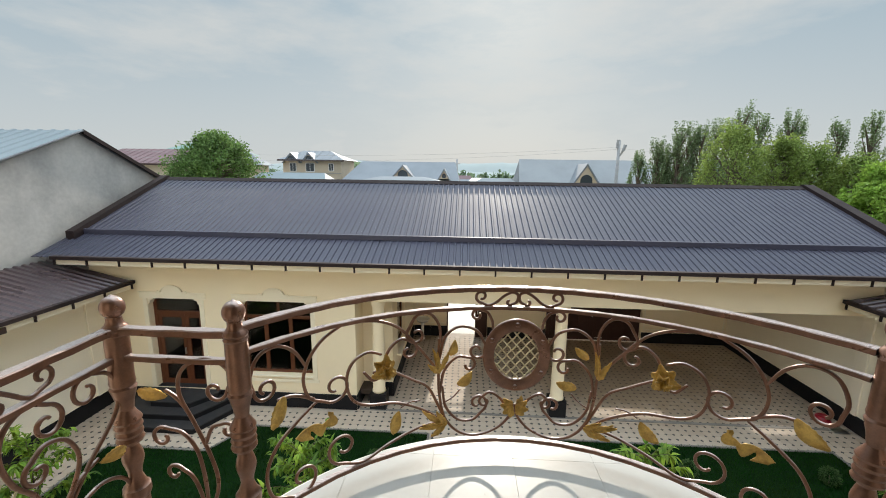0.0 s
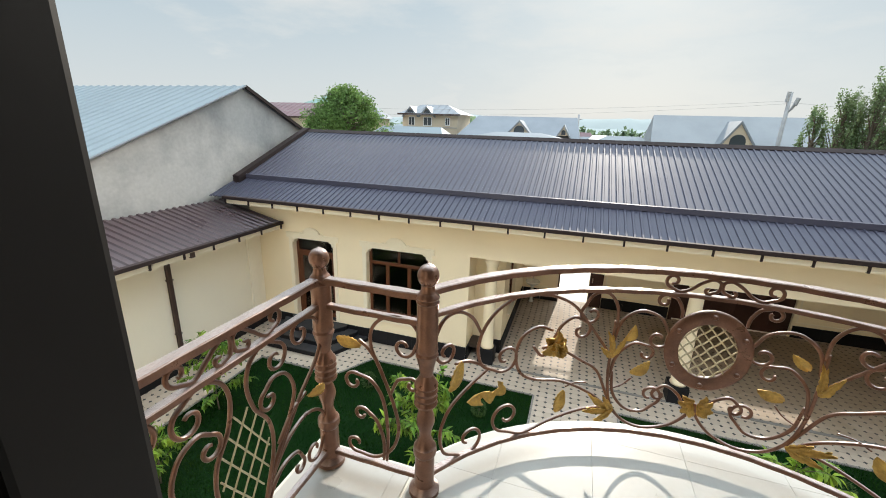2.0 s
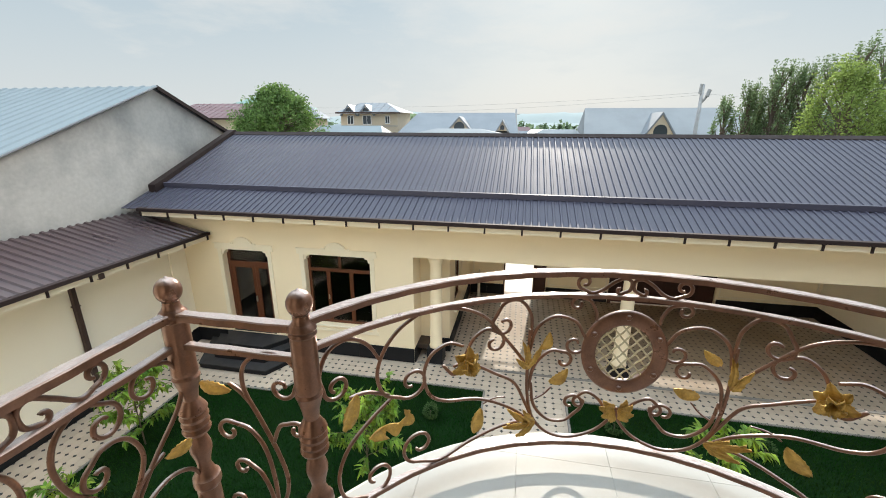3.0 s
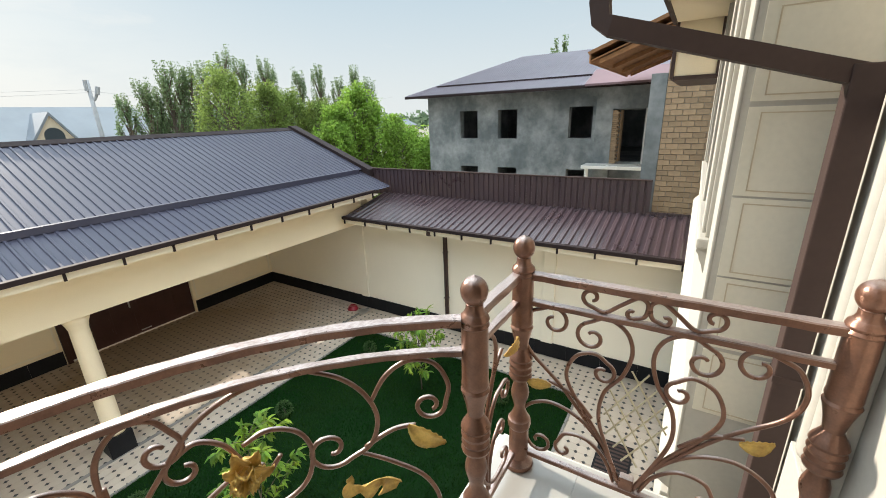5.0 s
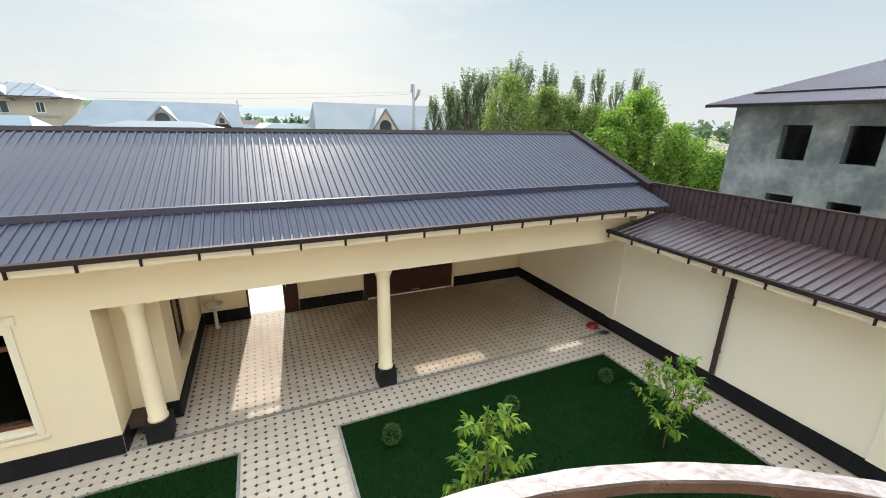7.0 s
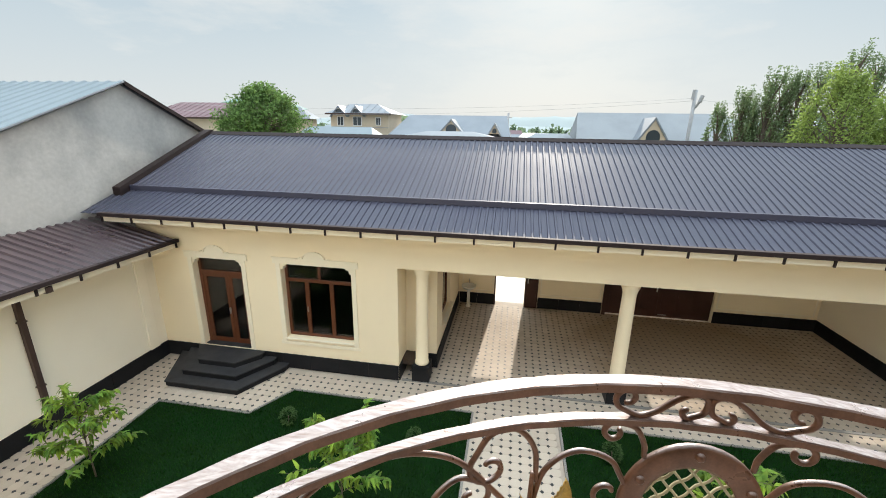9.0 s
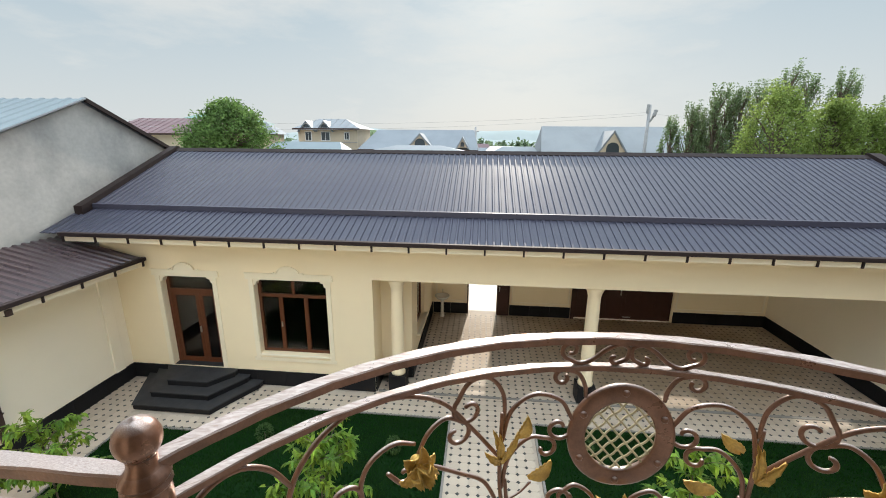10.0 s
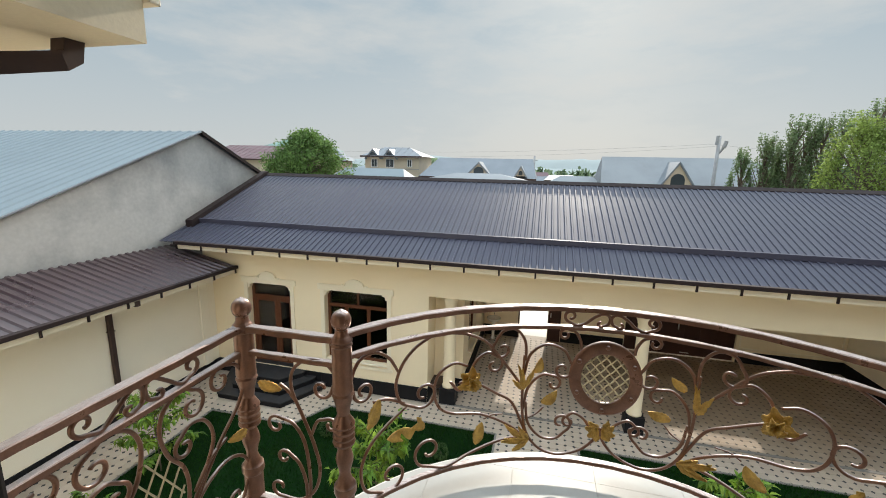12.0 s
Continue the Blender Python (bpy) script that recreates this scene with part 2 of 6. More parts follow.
M_SHRUB = mat("shrub_foliage", (0.045, 0.09, 0.028), 0.65, vary=0.3, scale=2, grain=0, bump=0, island=0.4, tint=(0.08, 0.13, 0.035), spec=0.2, through_light=0.35)
M_FARTREE = mat("far_foliage", (0.17, 0.24, 0.15), 0.8, vary=0.3, scale=0.1, grain=0, bump=0, island=0.25, spec=0.1, through_light=0.4)
M_HILL = mat("haze_glow_hill", (0.16, 0.19, 0.20), 1.0, vary=0.2, scale=0.01, grain=0, bump=0, spec=0.0)
# faint emission stands in for bright haze in front of the hills
M_HILL.node_tree.nodes["Principled BSDF"].inputs["Emission Color"].default_value = (0.50, 0.60, 0.62, 1)
M_HILL.node_tree.nodes["Principled BSDF"].inputs["Emission Strength"].default_value = 0.42
M_WHITE = mat("white_enamel", (0.75, 0.74, 0.70), 0.25, vary=0.04, bump=0.01)
M_RED = mat("red_plastic", (0.27, 0.008, 0.022), 0.35, vary=0.05, bump=0.01)
M_STEEL = mat("brushed_steel", (0.5, 0.5, 0.48), 0.3, metal=0.9, vary=0.1, bump=0.02)
M_POLE = mat("weathered_concrete_pole", (0.36, 0.36, 0.37), 0.85, vary=0.2, scale=2, bump=0.15)
M_BLACK = mat("black_cable", (0.03, 0.03, 0.033), 0.6, bump=0)
# dark brown: the unlit rooms' shade is painted into this colour
M_INSIDE = mat("dark_room_shade", (0.055, 0.036, 0.026), 0.9, vary=0.1, bump=0.05)
M_CURTAIN = mat("pale_curtain", (0.45, 0.42, 0.36), 0.9, vary=0.1, scale=3, bump=0.05)
M_GLASS = glass_mat("clear_dark_glass", (0.55, 0.53, 0.50))
M_LEAFWHITE = mat("white_window_plastic", (0.76, 0.76, 0.75), 0.4, vary=0.03, bump=0.01)


def dust_and_sheen(m, colour, amount):
    """Settled dust plus painted sky sheen, pale on upward faces, broken up by noise."""
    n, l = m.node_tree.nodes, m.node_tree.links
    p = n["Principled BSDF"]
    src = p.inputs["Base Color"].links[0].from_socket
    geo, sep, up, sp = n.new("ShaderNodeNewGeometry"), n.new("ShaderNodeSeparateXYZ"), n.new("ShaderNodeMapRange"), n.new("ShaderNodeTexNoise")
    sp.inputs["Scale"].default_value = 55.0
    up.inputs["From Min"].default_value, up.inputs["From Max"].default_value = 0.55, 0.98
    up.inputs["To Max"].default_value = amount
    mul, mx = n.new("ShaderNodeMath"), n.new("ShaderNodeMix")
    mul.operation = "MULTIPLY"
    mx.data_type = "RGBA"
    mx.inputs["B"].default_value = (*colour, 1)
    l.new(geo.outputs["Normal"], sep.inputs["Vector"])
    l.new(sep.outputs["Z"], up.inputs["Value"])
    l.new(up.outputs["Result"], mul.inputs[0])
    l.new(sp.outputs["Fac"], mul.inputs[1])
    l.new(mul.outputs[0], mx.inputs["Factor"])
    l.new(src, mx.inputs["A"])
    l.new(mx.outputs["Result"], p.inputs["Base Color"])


# pale rail tops: dust and the sky's glint, both mixed into the colour
dust_and_sheen(M_BRONZE, (0.62, 0.54, 0.52), 1.35)


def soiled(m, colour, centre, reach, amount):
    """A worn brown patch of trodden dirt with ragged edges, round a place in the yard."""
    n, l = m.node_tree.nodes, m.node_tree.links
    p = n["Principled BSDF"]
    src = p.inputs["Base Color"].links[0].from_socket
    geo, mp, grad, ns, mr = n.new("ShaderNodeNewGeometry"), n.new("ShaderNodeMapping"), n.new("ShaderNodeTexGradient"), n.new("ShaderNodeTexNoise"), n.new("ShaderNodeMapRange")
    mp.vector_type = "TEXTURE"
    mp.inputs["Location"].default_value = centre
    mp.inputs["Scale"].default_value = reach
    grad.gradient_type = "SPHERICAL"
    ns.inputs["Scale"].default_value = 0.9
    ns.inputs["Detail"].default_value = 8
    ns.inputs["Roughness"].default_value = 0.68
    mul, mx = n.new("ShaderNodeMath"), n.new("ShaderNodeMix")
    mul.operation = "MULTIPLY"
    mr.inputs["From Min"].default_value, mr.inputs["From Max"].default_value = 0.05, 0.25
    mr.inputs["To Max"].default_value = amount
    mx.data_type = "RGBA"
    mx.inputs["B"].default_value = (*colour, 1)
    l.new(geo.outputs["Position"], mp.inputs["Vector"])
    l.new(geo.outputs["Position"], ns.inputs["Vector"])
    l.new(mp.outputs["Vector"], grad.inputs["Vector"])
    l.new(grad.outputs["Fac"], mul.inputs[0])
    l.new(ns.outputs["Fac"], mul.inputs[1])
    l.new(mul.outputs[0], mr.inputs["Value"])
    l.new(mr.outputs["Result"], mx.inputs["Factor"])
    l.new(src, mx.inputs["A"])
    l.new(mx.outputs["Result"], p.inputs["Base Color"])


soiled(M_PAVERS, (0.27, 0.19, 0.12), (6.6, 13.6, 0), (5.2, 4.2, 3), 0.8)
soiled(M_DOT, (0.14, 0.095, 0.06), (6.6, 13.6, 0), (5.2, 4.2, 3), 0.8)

# mesh helpers
def mesh_of(bm, name, material, smooth=False):
    me = bpy.data.meshes.new(name)
    bm.to_mesh(me)
    bm.free()
    me.materials.append(material)
    if smooth:
        me.polygons.foreach_set("use_smooth", [True] * len(me.polygons))
    return me


def part(name, bm, material, parent, label="", smooth=False):
    """Links a bmesh (or a mesh) as one object under a thing or a part."""
    me = mesh_of(bm, name, material, smooth) if isinstance(bm, bmesh.types.BMesh) else bm
    ob = new(name, me)
    ob.parent = parent
    if parent is not None:
        ob.matrix_parent_inverse = Matrix.Identity(4)
    if label:
        ob["label"] = label
    return ob


def thing(name, label, category, group="", kind="", at=(0, 0, 0)):
    ob = new(name)
    ob.empty_display_size = 0.1
    ob.location = at
    return tagged(ob, label, category, group, kind)


def solid(name, bm, material, label, category, group="", kind="", smooth=False):
    return tagged(new(name, mesh_of(bm, name, material, smooth)), label, category, group, kind)


def box(bm, x0, x1, y0, y1, z0, z1, bevel=0.0):
    vs = [bm.verts.new((x, y, z)) for x in (x0, x1) for y in (y0, y1) for z in (z0, z1)]
    fs = [bm.faces.new([vs[i] for i in q]) for q in ((0, 1, 3, 2), (4, 6, 7, 5), (0, 4, 5, 1), (2, 3, 7, 6), (0, 2, 6, 4), (1, 5, 7, 3))]
    if bevel:
        es = list({e for f in fs for e in f.edges})
        bmesh.ops.bevel(bm, geom=es, offset=bevel, segments=2, affect="EDGES", profile=0.6)
    return bm


def boxes(*rows, bevel=0.0):
    bm = bmesh.new()
    for r in rows:
        box(bm, *r, bevel=bevel)
    return bm


def prism(bm, outline, axis, a, b):
    """Extrudes a closed outline of 2D points along an axis from a to b."""
    def at(p, d):
        return {"x": (d, p[0], p[1]), "y": (p[0], d, p[1]), "z": (p[0], p[1], d)}[axis]
    lo = [bm.verts.new(at(p, a)) for p in outline]
    hi = [bm.verts.new(at(p, b)) for p in outline]
    n = len(outline)
    bm.faces.new(lo)
    bm.faces.new(hi[::-1])
    for i in range(n):
        bm.faces.new((lo[i], hi[i], hi[(i + 1) % n], lo[(i + 1) % n]))
    bmesh.ops.recalc_face_normals(bm, faces=bm.faces)
    return bm


def lathe(bm, profile, cx=0, cy=0, seg=20):
    """Turns (radius, height) pairs round a vertical axis."""
    rings = []
    for r, z in profile:
        rings.append([bm.verts.new((cx + r * math.cos(2 * math.pi * i / seg), cy + r * math.sin(2 * math.pi * i / seg), z)) for i in range(seg)])
    for a, b in zip(rings, rings[1:]):
        for i in range(seg):
            bm.faces.new((a[i], a[(i + 1) % seg], b[(i + 1) % seg], b[i]))
    bm.faces.new(rings[0][::-1])
    bm.faces.new(rings[-1])
    return bm


def tube(bm, pts, radius, seg=8, taper=None, square=False):
    """A round or square bar along 3D points."""
    pts = [Vector(p) for p in pts]
    rings, up = [], None
    for i, p in enumerate(pts):
        d = (pts[min(i + 1, len(pts) - 1)] - pts[max(i - 1, 0)]).normalized()
        if up is None:
            up = Vector((0, 0, 1)) if abs(d.z) < 0.95 else Vector((0, 1, 0))
        side = d.cross(up).normalized()
        up = side.cross(d).normalized()
        r = radius * (taper(i / (len(pts) - 1)) if taper else 1)
        if square:
            ring = [p + side * r * a + up * r * b for a, b in ((1, 1), (-1, 1), (-1, -1), (1, -1))]
        else:
            ring = [p + side * r * math.cos(2 * math.pi * k / seg) + up * r * math.sin(2 * math.pi * k / seg) for k in range(seg)]
        rings.append([bm.verts.new(q) for q in ring])
    n = len(rings[0])
    for a, b in zip(rings, rings[1:]):
        for k in range(n):
            bm.faces.new((a[k], b[k], b[(k + 1) % n], a[(k + 1) % n]))
    bm.faces.new(rings[0])
    bm.faces.new(rings[-1][::-1])
    bmesh.ops.recalc_face_normals(bm, faces=bm.faces)
    return bm


def spline(pts, steps=8):
    """Catmull-Rom curve through points of any dimension."""
    P = [np.array(p, float) for p in pts]
    P = [2 * P[0] - P[1]] + P + [2 * P[-1] - P[-2]]
    out = []
    for i in range(1, len(P) - 2):
        for k in range(steps):
            t = k / steps
            out.append(0.5 * (2 * P[i] + (P[i + 1] - P[i - 1]) * t + (2 * P[i - 1] - 5 * P[i] + 4 * P[i + 1] - P[i + 2]) * t * t + (3 * P[i] - P[i - 1] - 3 * P[i + 1] + P[i + 2]) * t ** 3))
    out.append(P[-2])
    return out


def from_lists(name, verts, faces, material):
    me = bpy.data.meshes.new(name)
    me.from_pydata(verts, [], faces)
    me.materials.append(material)
    return me


def wall_with_openings(bm, along, a0, a1, c0, c1, z0, z1, holes):
    """A wall along x or y from a0 to a1, its faces at c0 and c1, with openings (from, to, bottom, top)."""
    cuts = sorted({a0, a1, *(h[0] for h in holes), *(h[1] for h in holes)})
    for u, v in zip(cuts, cuts[1:]):
        mid = (u + v) / 2
        free = sorted((h[2], h[3]) for h in holes if h[0] < mid < h[1])
        z = z0
        for lo, hi in free + [(z1, z1)]:
            if lo > z + 1e-4:
                box(bm, *((u, v, c0, c1) if along == "x" else (c0, c1, u, v)), z, lo)
            z = hi
    return bm

# ---- ground, street ----
XL, XR = -8.95, 11.35        # inner faces of the yard's side walls
FY, BY = 10.5, 16.0          # outbuilding's front, back wall's inner face
FZ = 5.05                    # balcony floor

solid("ground", boxes((-900, 900, -400, 1400, -1.0, -0.25)), M_EARTH, "dry pale earth and scrub spreading to the horizon", "ground", kind="structure")
solid("street", boxes((-40, 40, 16.3, 26, -0.24, -0.02)), M_STREET, "pale sunlit concrete street behind the back wall", "street", kind="structure")
solid("floor", boxes((XL, XR, -1.0, BY, -0.2, -0.02), (0.38, 1.48, BY, 16.3, -0.2, -0.005)), M_GROUT, "pale sanded bedding and joints of the paved yard", "floor", kind="structure")

# ---- outbuilding walls ----
DOOR = (-7.68, -6.22, 0.45, 3.09)
WIN = (-5.08, -3.14, 0.95, 3.09)
bm = wall_with_openings(bmesh.new(), "x", XL - 0.3, -1.92, FY, FY + 0.3, 0, 4.3, [DOOR, WIN])
wall_front = solid("wall_front", bm, M_CREAM, "cream stuccoed front wall of the outbuilding", "wall", kind="structure")
solid("wall_niche", boxes((-2.22, -1.92, FY + 0.3, 11.3, 0, 3.5), (-2.22, -1.35, 11.3, 11.6, 0, 3.5)), M_CREAM, "cream stuccoed niche behind the porch column", "wall", kind="structure")
bm = wall_with_openings(bmesh.new(), "y", 11.3, BY, -1.35, -1.05, 0, 3.5, [(12.2, 13.7, 0.95, 2.9)])
wall_room = solid("wall_room", bm, M_CREAM, "cream side wall of the room beside the porch", "wall", kind="structure")
bm = boxes((-1.92, XR, FY, FY + 0.35, 3.18, 4.3))
solid("porch_beam", bm, M_CREAM, "wide cream stuccoed beam over the open porch", "beam", kind="structure")
holes = [(0.38, 1.48, 0, 2.67), (4.42, 8.05, 0, 2.34), (4.97, 7.1, 2.34, 2.65), (9.1, 10.4, 2.56, 2.865)]
bm = wall_with_openings(bmesh.new(), "x", -9.3, XR + 0.3, BY, BY + 0.3, 0, 3.9, holes)
wall_back = solid("wall_back", bm, M_CREAM, "cream back wall with a doorway and a garage gate", "wall", kind="structure")
solid("ceiling", boxes((-9.0, XR, 10.85, BY, 3.5, 3.62)), M_SIDEWALL, "plain pale porch and room ceiling", "ceiling", kind="structure")
solid("wall_left", boxes((XL - 0.3, XL, -3.0, BY, 0, 3.6)), M_SIDEWALL, "cream stuccoed yard wall under a narrow metal roof", "wall", kind="structure")
solid("wall_right", boxes((XR, XR + 0.3, -3.0, BY, 0, 3.75)), M_SIDEWALL, "cream stuccoed yard wall under a narrow metal roof", "wall", kind="structure")
for y in (FY + 0.0, 3.85):
    solid("pilaster", boxes((XR - 0.06, XR, y, y + 0.32, 0.43, 3.5), bevel=0.012), M_SIDEWALL, "shallow cream pilaster on the yard wall", "pilaster", "pilasters on the yard wall", "structure")
for y in (9.9, 3.6):
    solid("pilaster", boxes((XL, XL + 0.05, y, y + 0.3, 0.43, 3.4), bevel=0.012), M_SIDEWALL, "shallow cream pilaster on the yard wall", "pilaster", "pilasters on the yard wall", "structure")


def plinth(name, label, runs):
    """Dark granite skirting: runs of (axis, from, to, face, outward sign) split into slabs."""
    t = thing(name, label, "plinth", kind="structure")
    for axis, a, b, face, sign in runs:
        n = max(1, round((b - a) / 0.9))
        for i in range(n):
            u, v = a + (b - a) * i / n + 0.002, a + (b - a) * (i + 1) / n - 0.002
            c0, c1 = sorted((face, face + sign * 0.035))
            args = (u, v, c0, c1) if axis == "x" else (c0, c1, u, v)
            part("slab", boxes((*args, 0.0, 0.43), bevel=0.006), M_PLINTH, t)
    return t


plinth("plinth_front", "polished black granite plinth along the outbuilding's front", [("x", XL, -7.9, FY, -1), ("x", -6.1, -1.92, FY, -1), ("y", FY, 11.3, -1.92, 1), ("x", -1.88, -1.05, 11.3, -1)])
plinth("plinth_room", "polished black granite plinth along the room's wall", [("y", 11.26, BY, -1.05, 1)])
plinth("plinth_back", "polished black granite plinth along the back wall", [("x", -1.0, 0.36, BY, -1), ("x", 1.98, 4.3, BY, -1), ("x", 8.1, XR, BY, -1)])
plinth("plinth_right", "polished black granite plinth along the yard wall", [("y", -1.0, BY - 0.04, XR, -1)])
plinth("plinth_left", "polished black granite plinth along the yard wall", [("y", -1.0, FY - 0.04, XL, 1)])


# ---- metal roofs ----
def ribbed(p0, run, rise_dir, length, period=0.172, rib=0.024, cut=(0.62, 0.70, 0.92)):
    """Trapezoid-ribbed sheet: p0 is the low corner, run the unit way across the ribs, rise_dir the vector up the slope."""
    p0, run, rise = Vector(p0), Vector(run), Vector(rise_dir)
    nrm = run.cross(rise).normalized()
    if nrm.z < 0:
        nrm = -nrm
    prof = []
    n = int(length / period)
    step = length / n
    for i in range(n):
        s = i * step
        prof += [(s, 0), (s + step * cut[0], 0), (s + step * cut[1], rib), (s + step * cut[2], rib)]
    prof.append((length, 0))
    verts, faces = [], []
    for layer in (0.0, -0.012):
        for k in (0, 1):
            verts += [tuple(p0 + run * s + nrm * (h + layer) + rise * k) for s, h in prof]
    m = len(prof)
    for i in range(m - 1):
        faces.append((i, i + 1, m + i + 1, m + i))
        faces.append((2 * m + i, 3 * m + i, 3 * m + i + 1, 2 * m + i + 1))
        faces.append((i, 2 * m + i, 2 * m + i + 1, i + 1))
        faces.append((m + i, m + i + 1, 3 * m + i + 1, 3 * m + i))
    return verts, faces


def eave_dressing(t, axis, a, b, face, sign, z, step=0.86):
    """Box gutter, pale boarded fascia and strap brackets along an eave, parts of the roof t."""
    def seg(u, v, c0, c1, z0, z1):
        lo, hi = sorted((face + sign * c0, face + sign * c1))
        return (u, v, lo, hi, z0, z1) if axis == "x" else (lo, hi, u, v, z0, z1)
    part("gutter", boxes(seg(a, b, -0.03, 0.10, z - 0.05, z + 0.045), bevel=0.012), M_FLASH, t, "brown box gutter")
    part("fascia", boxes(seg(a, b, -0.05, 0.0, z - 0.19, z - 0.052)), M_TRIM, t, "cream boarded fascia")
    n = round((b - a) / step)
    for i in range(n + 1):
        u = a + 0.04 + (b - a - 0.08) * i / n
        part("bracket", boxes(seg(u - 0.02, u + 0.02, -0.045, 0.035, z - 0.20, z - 0.05)), M_FLASH, t)


X0R, X1R = -10.15, 12.2
main_roof = thing("main_roof", "dark brown ribbed metal roof over the outbuilding", "roof", kind="structure")
v, f = ribbed((X0R, 9.87, 4.30), (1, 0, 0), (0, 1.3, 0.455), X1R - X0R)
part("lower_sheet", from_lists("lower_sheet", v, f, M_ROOF), M_ROOF, main_roof)
v, f = ribbed((X0R, 11.08, 4.83), (1, 0, 0), (0, 3.52, 1.41), X1R - X0R)
part("upper_sheet", from_lists("upper_sheet", v, f, M_ROOF), M_ROOF, main_roof)
part("back_sheet", prism(bmesh.new(), [(14.6, 6.235), (17.0, 4.9), (17.0, 4.87), (14.6, 6.2)], "x", X0R, X1R), M_ROOF, main_roof)
part("step_flashing", prism(bmesh.new(), [(11.05, 4.73), (11.09, 4.73), (11.11, 4.86), (11.10, 4.875), (11.05, 4.862)], "x", X0R + 0.2, X1R - 0.2), M_ROOF, main_roof, "dark folded flashing")
part("ridge_cap", prism(bmesh.new(), [(14.42, 6.20), (14.6, 6.30), (14.78, 6.20), (14.78, 6.185), (14.6, 6.27), (14.42, 6.185)], "x", X0R, X1R + 0.1), M_FLASH, main_roof)
eave_dressing(main_roof, "x", -9.55, 11.3, 9.87, -1, 4.30)
part("soffit", boxes((-9.5, 11.6, 9.92, FY, 4.12, 4.16)), M_TRIM, main_roof, "cream soffit")
# rake caps
for x0, x1, nm in ((X1R - 0.02, X1R + 0.3, "rake_cap"), (X0R + 0.12, X0R + 0.36, "rake_cap")):
    part(nm, prism(bmesh.new(), [(10.75, 4.60), (10.75, 4.84), (14.55, 6.35), (14.68, 6.35), (14.68, 6.15), (14.6, 6.15)], "x", x0, x1), M_FLASH, main_roof, "folded brown rake capping")
solid("roof_gable", prism(bmesh.new(), [(FY, 3.6), (FY, 4.42), (14.6, 6.12), (16.3, 5.2), (16.3, 3.6)], "x", XR + 0.3, XR + 0.6), M_CREAM, "cream gable end under the metal roof", "wall", kind="structure")

side_roof_left = thing("side_roof_left", "chestnut ribbed metal roof along the yard wall", "roof", kind="structure")
v, f = ribbed((-7.98, -3.0, 3.58), (0, 1, 0), (-2.2, 0, 0.52), 13.35, 0.2, 0.036, (0.42, 0.56, 0.86))
part("sheet", from_lists("sheet", v, f, M_SIDEROOF), M_SIDEROOF, side_roof_left)
eave_dressing(side_roof_left, "y", -3.0, 10.4, -7.98, 1, 3.56)
part("soffit", boxes((XL, -8.0, -3, 10.4, 3.40, 3.43)), M_TRIM, side_roof_left, "cream soffit")
side_roof_right = thing("side_roof_right", "chestnut ribbed metal roof along the yard wall", "roof", kind="structure")
v, f = ribbed((10.42, 1.02, 3.60), (0, 1, 0), (2.0, 0, 0.42), 9.33, 0.2, 0.036, (0.42, 0.56, 0.86))
part("sheet", from_lists("sheet", v, f, M_SIDEROOF), M_SIDEROOF, side_roof_right)
eave_dressing(side_roof_right, "y", 1.02, 10.4, 10.42, -1, 3.58)
part("soffit", boxes((10.45, XR, 1.02, 10.4, 3.43, 3.46)), M_TRIM, side_roof_right, "cream soffit")

# ribbed metal fence on the right wall
fence = thing("metal_fence", "dark brown ribbed metal fence standing on the yard wall", "fence")
v, f = ribbed((12.42, 1.95, 3.98), (0, 1, 0), (0, 0, 0.87), 9.7, period=0.16, rib=0.03)
part("sheet", from_lists("sheet", v, f, M_SIDEROOF), M_SIDEROOF, fence)
part("cap_rail", boxes((12.39, 12.47, 1.95, 11.65, 4.84, 4.88), bevel=0.01), M_BROWN, fence)
v, f = ribbed((12.42, -3.0, 3.98), (0, 1, 0), (0, 0, 0.12), 4.95, period=0.16, rib=0.03)
part("flashing", from_lists("flashing", v, f, M_SIDEROOF), M_SIDEROOF, fence)

# ---- neighbour's gable on the left ----
gable = thing("neighbour_house", "grey rendered gable wall under a pale blue metal roof", "house")
part("wall", prism(bmesh.new(), [(-4, 0), (-4, 1.1), (11.86, 7.55), (17.2, 5.05), (17.2, 0)], "x", -10.72, -10.32), M_CONC, gable)
part("back_wall", boxes((-24, -10.72, 16.9, 17.2, 0, 5.0), (-24, -23.6, -4, 17.2, 0, 1.2)), M_CONC, gable)
v, f = ribbed((-24.0, -4.2, 1.12), (1, 0, 0), (0, 16.08, 6.52), 13.83, period=0.4, rib=0.03)
part("roof", from_lists("roof", v, f, M_BLUEROOF), M_BLUEROOF, gable, "pale blue ribbed metal roof")
part("roof_back", prism(bmesh.new(), [(11.88, 7.63), (17.6, 4.95), (17.6, 4.92), (11.88, 7.59)], "x", -24, -10.17), M_BLUEROOF, gable, "pale blue metal roof")
part("bargeboard", prism(bmesh.new(), [(11.88, 7.67), (17.6, 4.98), (17.6, 4.86), (11.88, 7.55)], "x", -10.24, -10.16), M_FLASH, gable, "dark bargeboard")
part("verge", prism(bmesh.new(), [(-4.2, 1.12), (-4.2, 1.08), (11.88, 7.62), (11.88, 7.66)], "x", -10.22, -10.16), M_GREYROOF, gable, "grey folded verge")
cl = thing("metal_cladding", "chestnut ribbed metal cladding on the grey gable", "cladding")
v, f = ribbed((-10.30, 2.4, 3.95), (0, 1, 0), (0, 0, 1.15), 3.7, period=0.2, rib=0.03)
part("sheet", from_lists("sheet", v, f, M_SIDEROOF), M_SIDEROOF, cl)

